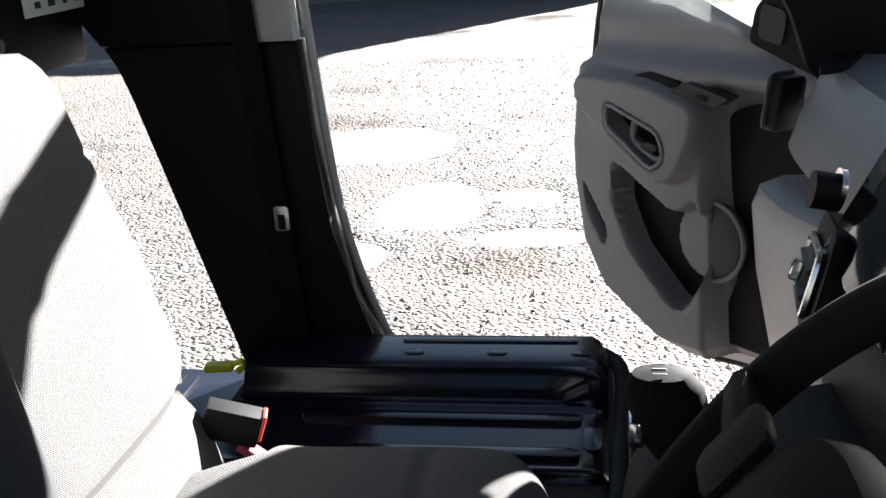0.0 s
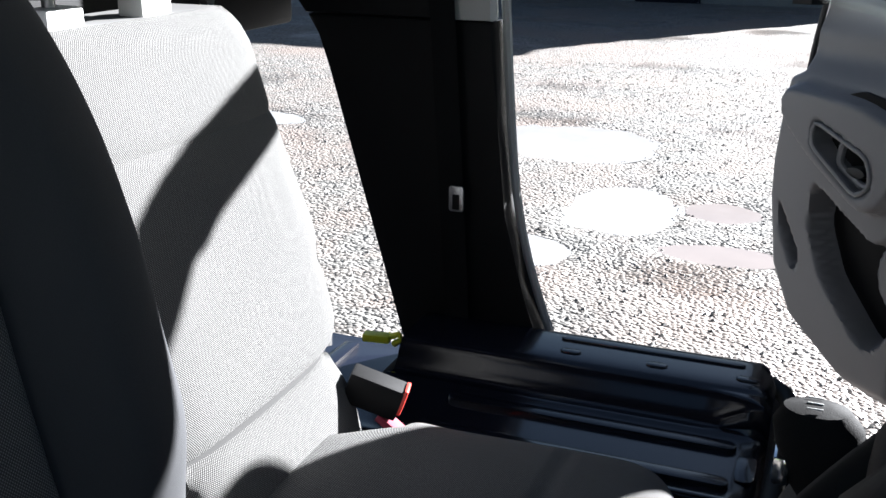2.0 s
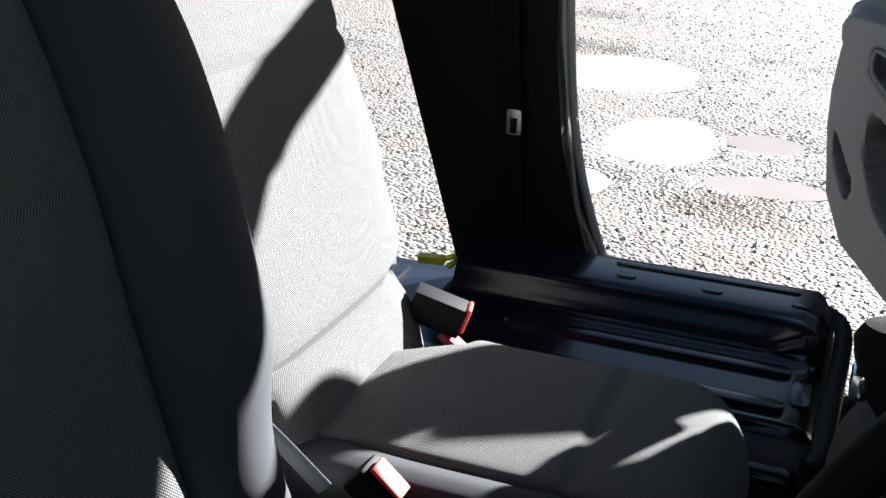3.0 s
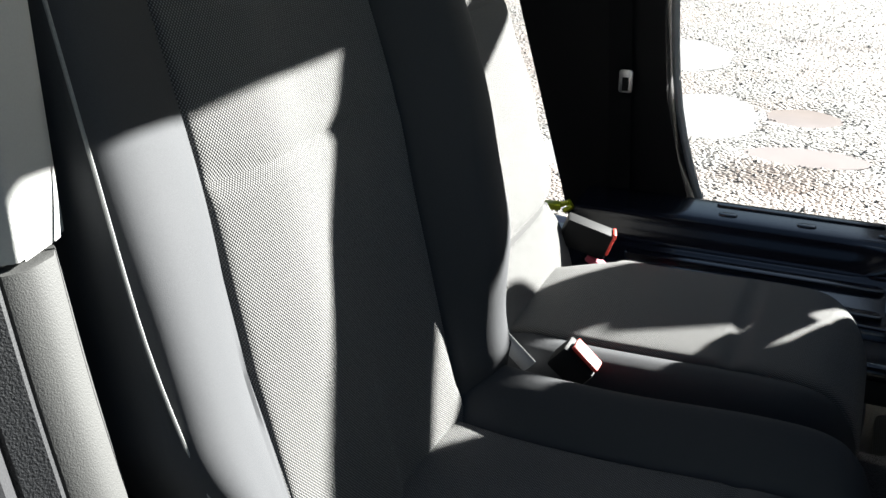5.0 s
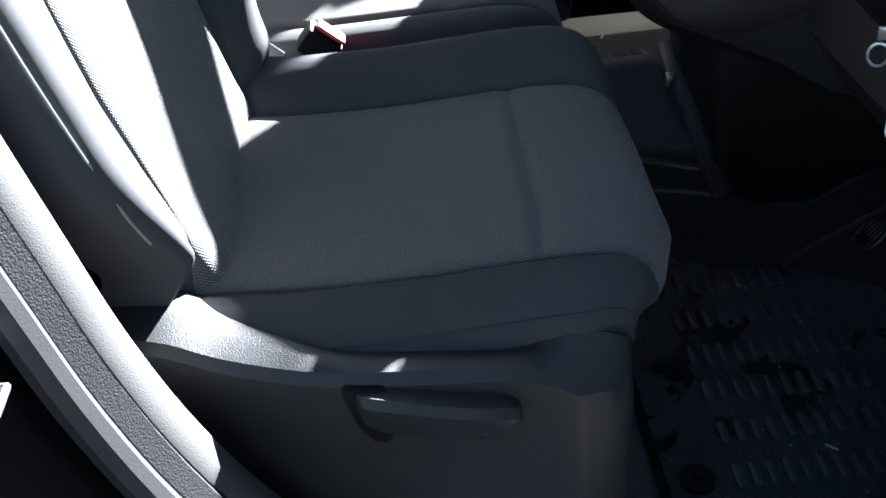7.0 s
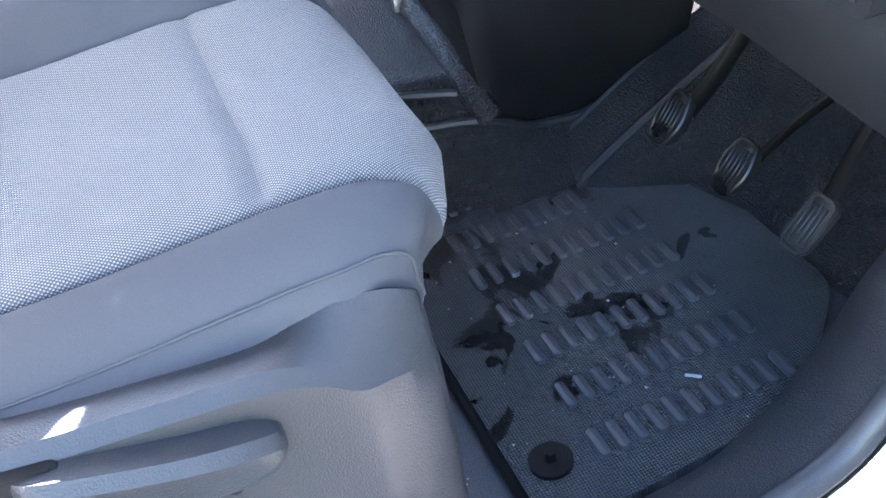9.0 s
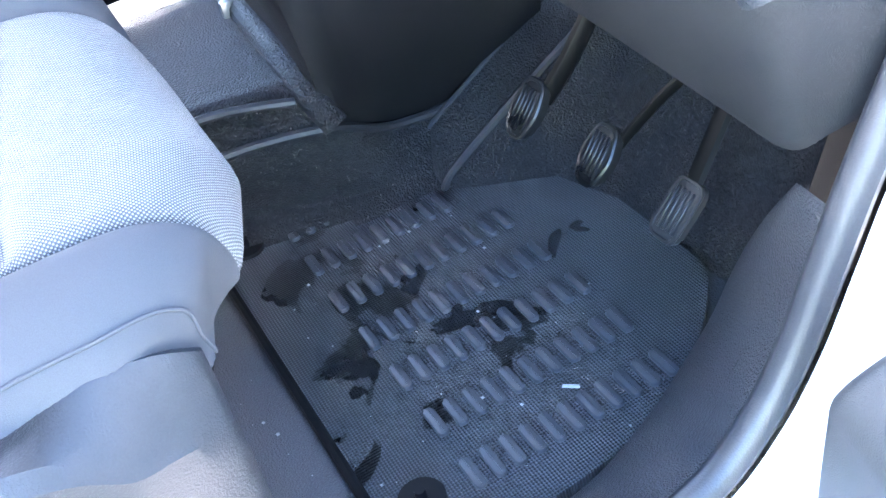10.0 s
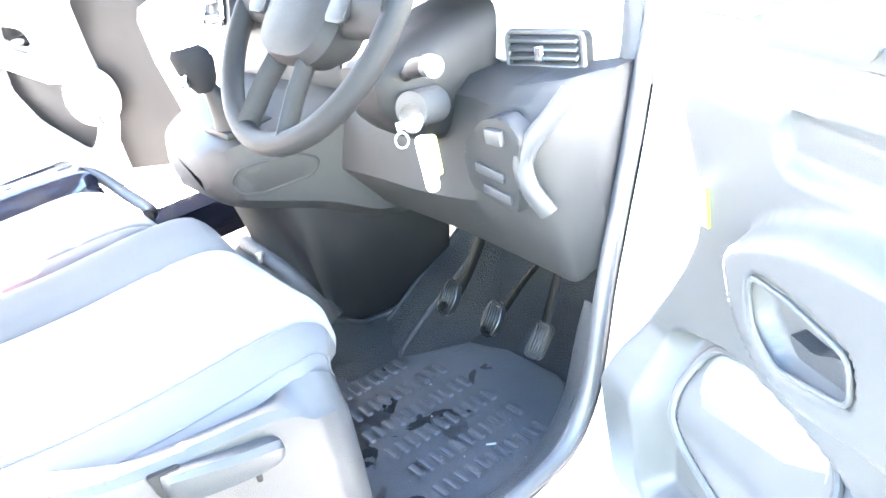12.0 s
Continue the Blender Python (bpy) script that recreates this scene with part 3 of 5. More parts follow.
    row += [a.lerp(b, t) + up * 0.014 * math.sin(math.pi * t) ** 0.7 for t in np.linspace(0.06, 0.94, 12)]
    sill_rows.append(row + [b, b + Vector((0.003, 0.003, -0.012))])
part("sill_trim", sheet(sill_rows), SILLTRIM, van, "grained grey plastic sill trim", 0.6)
joint = [open_rows[cut - 1] + (open_rows[cut] - open_rows[cut - 1]) * q for q in (0.80, 1.15)]
part("trim_joint", sheet(swept([(0.698, -0.012), (0.704, 0.003), (0.735, 0.0085), (0.747, 0.003)], joint)), BLACK, van, "dark joint between sill and post trims")
part("post_trim", sheet(swept(post_profile, open_rows[cut - 1:])), PLASTIC, van, "smooth grey front post trim")
part("door_seal", sheet(swept([(0.762 + 0.013 * math.cos(q), 0.002 + 0.013 * math.sin(q)) for q in np.linspace(0, 2 * math.pi, 11)], smooth_rows([*OPEN, (0.95, 1.22), (0.86, 1.45), (0.76, 1.80)], 64))), SEAL, van, "dark rubber door seal")
part("painted_sill", sheet(swept([(0.775, -0.008), (0.80, -0.014), (0.85, -0.02), (0.875, -0.04), (0.88, -0.10)], open_rows)), PAINT, van, "white painted door sill")
part("front_post", prism([(0.80, 0.42), (0.86, 0.70), (0.92, 0.85), (1.04, 1.10), (1.25, 1.10), (1.25, 0.42)], "x", 0.79, 0.87, 0.01), PAINT, van, "white painted front door post")
part("bolt", cylinder((0.875, 0.985, 0.95), 0.012, 0.012, 10, turn(0, 90)), STEEL, van)
check = part("door_check", block((0.875, 0.965, 0.845), (0.03, 0.035, 0.03), 0.005), STEEL, van, "steel door check strap")
part("arm", block((0.90, 0.955, 0.845), (0.07, 0.012, 0.014), 0.003), STEEL, check)
wall("front_wing", [(1.0, 0.42), (1.25, 0.42), (1.25, 1.04), (1.12, 1.04)], "x", -0.87, -0.80, BLACK)

# ---- footwell ----
tunnel = smooth_rows([(-0.19, 0.37), (-0.19, 0.55), (-0.17, 0.583), (0.0, 0.588), (0.090, 0.586), (0.112, 0.578), (0.121, 0.565), (0.124, 0.545), (0.132, 0.537), (0.140, 0.533), (0.143, 0.524), (0.128, 0.47), (0.112, 0.43), (0.120, 0.41), (0.15, 0.37)], 60)
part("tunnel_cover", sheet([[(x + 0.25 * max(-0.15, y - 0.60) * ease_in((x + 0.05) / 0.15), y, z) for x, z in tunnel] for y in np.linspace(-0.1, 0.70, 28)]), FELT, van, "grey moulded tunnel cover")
side_top = smooth_rows([(0.168, 0.695, 0.530), (0.160, 0.72, 0.518), (0.135, 0.752, 0.490), (0.112, 0.785, 0.464), (0.108, 0.82, 0.456), (0.112, 0.87, 0.456), (0.125, 0.96, 0.49), (0.14, 1.05, 0.53)], 30)
side_foot = smooth_rows([(0.140, 0.695, 0.420), (0.146, 0.72, 0.416), (0.150, 0.75, 0.412), (0.154, 0.785, 0.410), (0.156, 0.82, 0.41), (0.158, 0.87, 0.41), (0.17, 0.96, 0.42), (0.18, 1.05, 0.45)], 30)
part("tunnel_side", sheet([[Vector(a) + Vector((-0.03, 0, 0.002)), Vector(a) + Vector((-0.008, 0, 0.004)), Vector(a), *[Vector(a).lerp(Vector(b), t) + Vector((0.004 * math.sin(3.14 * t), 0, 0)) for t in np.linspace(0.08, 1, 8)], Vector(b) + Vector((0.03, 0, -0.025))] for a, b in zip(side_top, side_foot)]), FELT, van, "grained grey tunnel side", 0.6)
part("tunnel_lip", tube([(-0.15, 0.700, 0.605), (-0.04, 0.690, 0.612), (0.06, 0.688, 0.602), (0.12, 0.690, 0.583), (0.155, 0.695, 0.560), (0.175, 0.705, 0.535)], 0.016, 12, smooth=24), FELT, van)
toe = [[(x, y, z + 0.02 * math.sin(x * 9)) for x in np.linspace(0.14, 0.70, 16)] for y, z in smooth_rows([(0.92, 0.375), (0.965, 0.398), (1.0, 0.44), (1.05, 0.54), (1.10, 0.66), (1.15, 0.80)], 14)]
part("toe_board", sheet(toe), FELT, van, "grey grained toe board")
rest_left = smooth_rows([(0.112, 0.800, 0.405), (0.116, 0.812, 0.428), (0.121, 0.86, 0.462), (0.130, 0.92, 0.505), (0.145, 1.0, 0.560), (0.16, 1.08, 0.615)], 20)
rest_right = smooth_rows([(0.176, 0.812, 0.385), (0.180, 0.822, 0.412), (0.188, 0.872, 0.452), (0.203, 0.93, 0.500), (0.222, 1.0, 0.556), (0.245, 1.08, 0.615)], 20)
rest = []
for a, b in zip(rest_left, rest_right):
    a, b = Vector(a), Vector(b)
    rest.append([a + Vector((-0.03, 0.03, -0.06)), a + Vector((-0.006, 0.004, -0.008)), a, a.lerp(b, 0.1) + Vector((0, 0, 0.002)), a.lerp(b, 0.5), a.lerp(b, 0.9) + Vector((0, 0, 0.003)), b, b + Vector((0.007, 0.004, -0.008)), b + Vector((0.06, 0.05, -0.06)), b + Vector((0.09, 0.10, -0.12)), a + Vector((-0.03, 0.10, -0.12))])
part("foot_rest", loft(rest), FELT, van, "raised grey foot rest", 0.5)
# Pale beads along the rolled edges draw their highlights.
part("rolled_edge", tube([(0.125, 0.45, 0.580), (0.126, 0.57, 0.580), (0.143, 0.622, 0.580), (0.160, 0.672, 0.574)], 0.0055, 8, smooth=16), BEAD, van)
part("rolled_edge", tube([(0.133, 0.45, 0.533), (0.138, 0.583, 0.534), (0.152, 0.649, 0.534), (0.166, 0.695, 0.531), (0.158, 0.722, 0.517), (0.134, 0.752, 0.490), (0.112, 0.785, 0.465), (0.110, 0.82, 0.458), (0.114, 0.87, 0.458), (0.127, 0.96, 0.492)], 0.006, 8, smooth=36), BEAD, van)
part("rolled_edge", tube([Vector(p) + Vector((0, 0, -0.002)) for p in rest_left[1:]], 0.005, 8), BEAD, van)
part("rolled_edge", tube([Vector(p) + Vector((0, 0, -0.002)) for p in rest_right[1:]], 0.006, 8), BEAD, van)
edge_in = [q[0] for q in swept([(0.690, -0.055)], open_rows)]
part("kick_panel", sheet([[(x + (0.60 - x) * t, y + (1.17 - y) * t, max(z, 0.40) + (0.02 * t)) for t in np.linspace(0, 1, 8)] for x, y, z in edge_in[16:]]), LOWDASH, van)
bracket = part("bracket", prism(round_poly([(0.955, 0.56), (0.978, 0.56), (0.978, 0.505), (0.955, 0.505)], 0.006), "x", 0.100, 0.108, 0.002), BLACK, van, "small black bracket on the console side")
part("bolt", cylinder((0.110, 0.966, 0.545), 0.005, 0.006, 8, turn(0, 90)), STEEL, bracket)
part("bolt", cylinder((0.110, 0.966, 0.520), 0.005, 0.006, 8, turn(0, 90)), STEEL, bracket)
part("clip", block((-0.026, 0.674, 0.618), (0.012, 0.016, 0.022), 0.004), STEEL, van, "small bright clip on the tunnel cover")


# ---- seats ----
def split_sheet(grid, lo, hi):
    return sheet([row[lo:hi + 1] for row in grid])


# driver's seat
driver_seat = thing("driver_seat", "dark grey cloth driver's seat with woven dotted centre panels", "seat", at=(0.46, 0.2, 0.42))
XC = 0.462
cross = [(0.205, -0.16), (0.198, -0.06), (0.212, 0.012), (0.245, 0.042), (0.282, 0.030), (0.306, 0.010), (0.316, -0.004), (0.326, 0.006), (0.40, 0.0), (0.465, -0.003), (0.54, -0.002),
         (0.606, -0.004), (0.616, -0.013), (0.626, -0.006), (0.655, -0.013), (0.682, -0.034), (0.697, -0.068), (0.698, -0.11), (0.688, -0.16)]
NC = 91
cs = smooth_rows(cross, NC)
spine = [(0.00, 0.800, 1.0), (0.06, 0.820, 1.0), (0.15, 0.815, 1.0), (0.25, 0.814, 1.0), (0.33, 0.818, 1.0), (0.39, 0.821, 1.0), (0.44, 0.820, 1.0), (0.470, 0.813, 0.998),
         (0.492, 0.798, 0.99), (0.506, 0.776, 0.98), (0.512, 0.755, 0.97), (0.506, 0.737, 0.96), (0.49, 0.735, 0.95)]
sp = smooth_rows([(y if y < 0.39 else 0.39 + 1.12 * (y - 0.39), z, k) for y, z, k in spine], 90)
grid = []
for y, z, k in sp:
    row = []
    for x, h in cs:
        out = abs(x - XC) / 0.25
        low = min(1.0, max(0.25, (z - 0.66) / 0.15)) if h < 0 else max(0.3, min(1.0, (z - 0.70) / 0.11))
        dent = 0.008 * math.exp(-((y - 0.388) / 0.008) ** 2) * ease_in((x - 0.312) / 0.02) * ease_in((0.62 - x) / 0.02) if z > 0.8 else 0
        kk = k - (0.07 * ease_in((y - 0.42) / 0.09) * (x - 0.60) / 0.09 if x > 0.60 else 0)
        zz = max(z + h * low, 0.735)
        tuck = 0.019 * ease_in((0.790 - zz) / 0.045) * ease_in((x - 0.60) / 0.05) * ease_in((y - 0.42) / 0.06)
        row.append((XC + (x - XC) * kk, y - tuck - (0.085 if x > XC else 0.014) * max(0.0, out - 0.3) * max(0, (y - 0.35) / 0.18), zz - dent))
    grid.append(row)
i1, i2 = 30, 60
part("cushion_panel", split_sheet(grid, i1, i2), CLOTH, driver_seat, "woven dotted cloth cushion panel")
part("cushion_bolster", split_sheet(grid, 0, i1), BOLSTER, driver_seat, "plain dark grey cloth bolster")
part("cushion_bolster", split_sheet(grid, i2, NC - 1), BOLSTER, driver_seat, "plain dark grey cloth bolster")
part("seam", tube([Vector(row[74]) + Vector((0.0006, 0, 0.0004)) for row in grid[14:80]], 0.0013, 6), BOLSTER, driver_seat, "stitched seam along the bolster")
part("seat_base", block((0.455, 0.19, 0.56), (0.44, 0.50, 0.20), 0.02), BLACK, driver_seat)

bspine = [(0.80, 0.090, 0.03), (0.84, 0.082, 0.02), (0.886, 0.072, 0.008), (1.0, 0.050, 0.0), (1.09, 0.032, -0.003), (1.18, 0.014, -0.004), (1.30, -0.02, -0.012), (1.38, -0.05, -0.03), (1.43, -0.085, -0.06), (1.44, -0.14, -0.08)]
bcross = [(0.205, -0.16), (0.192, -0.05), (0.205, 0.02), (0.232, 0.056), (0.268, 0.055), (0.298, 0.022), (0.310, -0.001), (0.322, 0.006), (0.40, -0.004), (0.455, -0.006), (0.52, -0.003),
          (0.590, -0.018), (0.602, -0.026), (0.613, -0.018), (0.650, -0.002), (0.690, 0.006), (0.716, -0.004), (0.724, -0.035), (0.715, -0.16)]
bs = smooth_rows(bcross, NC)
bgrid = []
for z, y, w in smooth_rows(bspine, 90):
    row = []
    for x, f in bs:
        k = (x - XC) / 0.25
        bulge = (0.7 + 0.5 * math.exp(-((z - 1.0) / 0.13) ** 2)) if abs(k) > 0.6 else 1
        if k < -0.6:
            bulge = 0.75 + 0.36 * ease_in((z - 0.90) / 0.14) * (1 - 0.5 * ease_in((z - 1.24) / 0.15))
        lim = min(1.0, max(0.25, (z - 0.78) / 0.10)) if abs(k) > 0.6 and f > 0 else 1
        if f < 0 and 0.45 < x < 0.72:
            lim = min(1.0, max(0.0, (z - 0.80) / 0.22))
        if x > 0.61:
            x = 0.61 + (x - 0.61) * (0.12 + 0.88 * ease_in((z - 0.81) / 0.22))
        dent = 0.006 * math.exp(-((z - 1.178) / 0.007) ** 2) * ease_in((x - 0.31) / 0.02) * ease_in((0.605 - x) / 0.02)
        if x < 0.27:
            x -= 0.022 * ease_in((z - 0.90) / 0.14) * ease_in((0.27 - x) / 0.05)
        back = 0.055 * (1 - ease_in((z - 0.80) / 0.085)) * ease_in((x - 0.585) / 0.035)
        row.append((x + w * max(-1.2, min(1.2, k)), y + f * bulge * lim - dent - back, z))
    bgrid.append(row)
part("back_panel", split_sheet(bgrid, i1, i2), CLOTH, driver_seat, "woven dotted cloth backrest panel")
part("back_bolster", split_sheet(bgrid, 0, i1), BOLSTER, driver_seat, "plain dark grey cloth bolster")
part("back_bolster", split_sheet(bgrid, i2, NC - 1), BOLSTER, driver_seat, "plain dark grey cloth bolster")
part("back_shell", loft([[(0.21, y, z), (0.715, y, z), (0.70, y - 0.05, z), (0.23, y - 0.05, z)] for z, y in ((0.72, -0.05), (1.0, -0.10), (1.30, -0.17), (1.42, -0.22))]), BLACK, driver_seat)
part("welt", tube([(0.709, -0.035, 1.36), (0.719, -0.002, 1.238), (0.722, 0.028, 1.10), (0.704, 0.049, 0.98), (0.678, 0.056, 0.92)], 0.0014, 6, smooth=30), STITCH, driver_seat, "pale stitched welt")

# plastic side cover of the driver's seat
SIDE = [(-0.16, 0.655, 0.79, 0.69, 0.775, 0.50), (-0.05, 0.625, 0.832, 0.69, 0.825, 0.49), (0.03, 0.622, 0.834, 0.693, 0.826, 0.48), (0.09, 0.650, 0.811, 0.705, 0.808, 0.47), (0.15, 0.680, 0.798, 0.716, 0.796, 0.46), (0.20, 0.690, 0.786, 0.721, 0.790, 0.46),
        (0.28, 0.690, 0.777, 0.723, 0.784, 0.46), (0.340, 0.688, 0.772, 0.723, 0.778, 0.46), (0.372, 0.686, 0.777, 0.722, 0.767, 0.46), (0.392, 0.686, 0.780, 0.721, 0.752, 0.46), (0.402, 0.686, 0.780, 0.719, 0.747, 0.46), (0.414, 0.685, 0.778, 0.714, 0.743, 0.47), (0.432, 0.683, 0.772, 0.706, 0.736, 0.48), (0.448, 0.678, 0.760, 0.696, 0.728, 0.50), (0.454, 0.672, 0.752, 0.688, 0.722, 0.52)]
rings = []
for y, xi, zi, xr, zr, zb in smooth_rows(SIDE, 70):
    rings.append([(xi - 0.02, y, zi - 0.01), (xi, y, zi), ((xi + xr) / 2, y, (zi + zr) / 2 + 0.002), (xr - 0.004, y, zr), (xr + 0.004, y, zr - 0.01), (xr + 0.006, y, zr - 0.03), (xr + 0.006, y, (zr + zb) / 2), (xr, y, zb), (xi - 0.02, y, zb)])
cover = part("side_cover", loft(rings), TRIM, driver_seat, "grey grained plastic seat side cover", 0.5)
part("recess", prism(round_poly([(0.190, 0.783), (0.230, 0.779), (0.230, 0.716), (0.216, 0.712), (0.202, 0.735)], 0.006), "x", 0.710, 0.732, 0.003), BLACK, cover)
lev = []
for y, zt, zb, x in smooth_rows([(0.203, 0.778, 0.752, 0.736), (0.213, 0.779, 0.738, 0.744), (0.245, 0.774, 0.731, 0.750), (0.29, 0.764, 0.725, 0.753), (0.325, 0.757, 0.722, 0.752), (0.340, 0.750, 0.724, 0.746), (0.345, 0.744, 0.730, 0.738)], 20):
    m_ = (zt + zb) / 2
    lev.append([(0.722, y, zt), (x - 0.006, y, zt), (x, y, zt - 0.008), (x, y, m_), (x - 0.004, y, zb + 0.004), (0.722, y, zb)])
part("height_lever", loft(lev), TRIM, cover, "grey plastic height lever", 0.5)
part("slot", prism(round_poly([(0.304, 0.733), (0.312, 0.732), (0.311, 0.704), (0.304, 0.705)], 0.003), "x", 0.7265, 0.731, 0.001), BLACK, cover)

# middle seat
middle_seat = thing("middle_seat", "narrow grey cloth middle seat with upright backrest", "seat", at=(-0.08, 0.2, 0.42))
mc = [(0.120, -0.15), (0.126, -0.06), (0.118, -0.012), (0.095, 0.0), (0.072, -0.004), (0.062, -0.010), (0.052, 0.0), (-0.02, 0.006), (-0.09, 0.007), (-0.17, 0.004), (-0.215, -0.006), (-0.238, -0.03), (-0.246, -0.07), (-0.24, -0.15)]
mcs = smooth_rows(mc, 79)
msp = smooth_rows([(0.03, 0.80), (0.08, 0.815), (0.18, 0.815), (0.28, 0.817), (0.342, 0.819), (0.42, 0.818), (0.46, 0.808), (0.485, 0.785), (0.50, 0.75), (0.503, 0.71), (0.495, 0.66)], 80)
mg = []
for y, z in msp:
    row = []
    for x, h in mcs:
        far = max(0.0, (-0.13 - x) / 0.10)
        notch = 0.09 * min(1.0, far * 1.6) * max(0.0, 1 - max(0, y - 0.03) / 0.16)
        near_edge = max(0.0, (x - 0.05) / 0.07)
        row.append((x, y + notch - 0.06 * near_edge ** 2 * max(0, (y - 0.36) / 0.14) - 0.03 * far ** 2 * max(0, (y - 0.40) / 0.10), z + h - (0.007 * math.exp(-((y - 0.342) / 0.007) ** 2) * ease_in((0.075 - x) / 0.02) * ease_in((x + 0.215) / 0.02) if z > 0.79 else 0)))
    mg.append(row)
part("cushion_panel", split_sheet(mg, 30, 78), CLOTH, middle_seat, "woven dotted cloth cushion")
part("cushion_side", split_sheet(mg, 0, 30), BOLSTER, middle_seat, "plain dark grey cloth side")
part("seat_base", block((-0.06, 0.24, 0.60), (0.32, 0.42, 0.22), 0.02), BLACK, middle_seat)


def mid_plane(z):
    return 0.03 - 0.36 * (z - 0.85)


def slab(z0, z1, left, right, thick, crease=(), crown=0.012, n=40, top_round=0.0):
    """A padded upholstered slab of the middle backrest between two heights, with sideways outlines left and right."""
    g = []
    for t in np.linspace(0, 1, n):
        z = z0 + (z1 - z0) * t
        xl, xr = left(z), right(z)
        dent = sum(0.006 * math.exp(-((z - c) / 0.006) ** 2) for c in crease)
        end = min(t, 1 - t) * (z1 - z0)
        soft = 0.014 * math.exp(-end / 0.012)
        row = []
        for u in np.linspace(0, 1, 46):
            if u < 0.12:
                f = u / 0.12
                x, d = xl, -thick * (1 - f)
            elif u > 0.88:
                f = (1 - u) / 0.12
                x, d = xr, -thick * (1 - f)
            else:
                q = (u - 0.12) / 0.76
                x = xl + (xr - xl) * q
                e = min(q, 1 - q) * abs(xr - xl)
                d = crown * (1 - math.exp(-e / 0.03)) - dent - soft
            row.append((x, mid_plane(z) + d, z))
        g.append(row)
    bm = sheet(g)
    return bm, g


def capped(bm, g):
    """Closes the slab's lower and upper ends."""
    bm.verts.ensure_lookup_table()
    n = len(g[0])
    bm.faces.new([bm.verts[i] for i in range(n)])
    bm.faces.new([bm.verts[len(bm.verts) - n + i] for i in range(n)])
    return bm


def right_side(z):
    return float(np.interp(z, [0.88, 0.92, 0.97, 1.0, 1.02, 1.05, 1.12, 1.20, 1.27, 1.30, 1.315], [-0.235, -0.262, -0.270, -0.268, -0.285, -0.288, -0.284, -0.286, -0.292, -0.284, -0.262]))


bm, g = slab(0.885, 1.315, lambda z: 0.10, right_side, 0.09, crease=(1.185,))
part("back_panel", capped(bm, g), CLOTH, middle_seat, "woven dotted cloth backrest with a seam across")
bm, g = slab(0.74, 0.883, lambda z: 0.10, lambda z: -0.215 - 0.02 * math.sin((z - 0.74) * 20), 0.07, crown=0.018)
part("lower_back_pad", capped(bm, g), CLOTH, middle_seat, "woven cloth lower back pad")
part("back_shell", loft([[(0.09, mid_plane(z) - 0.09, z), (-0.25, mid_plane(z) - 0.09, z), (-0.23, mid_plane(z) - 0.13, z), (0.08, mid_plane(z) - 0.13, z)] for z in (0.75, 1.0, 1.29)]), PLASTIC, middle_seat)
hz = []
for z, w, t in smooth_rows([(1.345, 0.10, 0.02), (1.35, 0.118, 0.045), (1.38, 0.125, 0.055), (1.46, 0.125, 0.055), (1.54, 0.115, 0.05), (1.56, 0.09, 0.03)], 16):
    y = mid_plane(1.33) - 0.02
    hz.append([(-0.05 + w * math.copysign(abs(math.cos(q)) ** 0.4, math.cos(q)), y + t * math.copysign(abs(math.sin(q)) ** 0.6, math.sin(q)), z) for q in np.linspace(0, 2 * math.pi, 28, endpoint=False)])
headrest = part("headrest", loft(hz), GREYWEAVE, middle_seat, "grey cloth headrest")
for x in (-0.13, 0.02):
    part("guide", block((x, mid_plane(1.32) - 0.02, 1.325), (0.055, 0.035, 0.022), 0.005), WHITEPLASTIC, headrest, "pale plastic headrest guide")
    part("post", cylinder((x, mid_plane(1.33) - 0.02, 1.345), 0.007, 0.04, 10), STEEL, headrest)

# outer passenger seat, folded flat: the painted back of its backrest lies on top
folded = thing("folded_seat", "outer passenger seat folded flat, dark metal back panel on top", "seat", at=(-0.5, 0.2, 0.42))
fx = [(-0.762, 0.700), (-0.755, 0.722), (-0.735, 0.735), (-0.715, 0.742), (-0.66, 0.746), (-0.612, 0.746), (-0.592, 0.738), (-0.575, 0.712), (-0.562, 0.700), (-0.545, 0.700), (-0.535, 0.706), (-0.52, 0.702), (-0.50, 0.700), (-0.43, 0.700),
      (-0.375, 0.700), (-0.352, 0.702), (-0.345, 0.690), (-0.335, 0.682), (-0.30, 0.680), (-0.265, 0.678), (-0.26, 0.66)]
fxs = smooth_rows(fx, 84)
fg = []
for y in np.concatenate([np.linspace(-0.045, 0.52, 28), [0.535, 0.548, 0.556, 0.560]]):
    row = []
    for x, z in fxs:
        # the channel beside the raised rim closes towards the front
        if x > -0.60 and x < -0.535:
            z = z + 0.03 * max(0.0, (y - 0.47) / 0.06) * (1 if x < -0.56 else 0.3)
            z = min(z, 0.742)
        drop = 0.02 * max(0.0, (y - 0.545) / 0.015)
        cut_ = 0.06 * max(0.0, (-0.66 - x) / 0.10) ** 2
        row.append((x, min(y, 0.560 - cut_), z - drop))
    fg.append(row)
panel = part("back_plate", sheet(fg), DARKPAINT, folded, "dark blue painted pressed-metal back panel", 0.9)
rim = smooth_rows([(-0.755, -0.045), (-0.768, 0.2), (-0.770, 0.42), (-0.765, 0.50), (-0.745, 0.555), (-0.70, 0.588), (-0.62, 0.595), (-0.45, 0.590), (-0.29, 0.585), (-0.262, 0.57)], 40)
part("padding_edge", tube([(x + 0.006, y - 0.012, 0.700) for x, y in rim], 0.014, 10), BLACK, folded, "black cloth edge of the folded backrest")
part("backrest_padding", block((-0.515, 0.265, 0.645), (0.49, 0.61, 0.08), 0.03, 3), BOLSTER, folded)
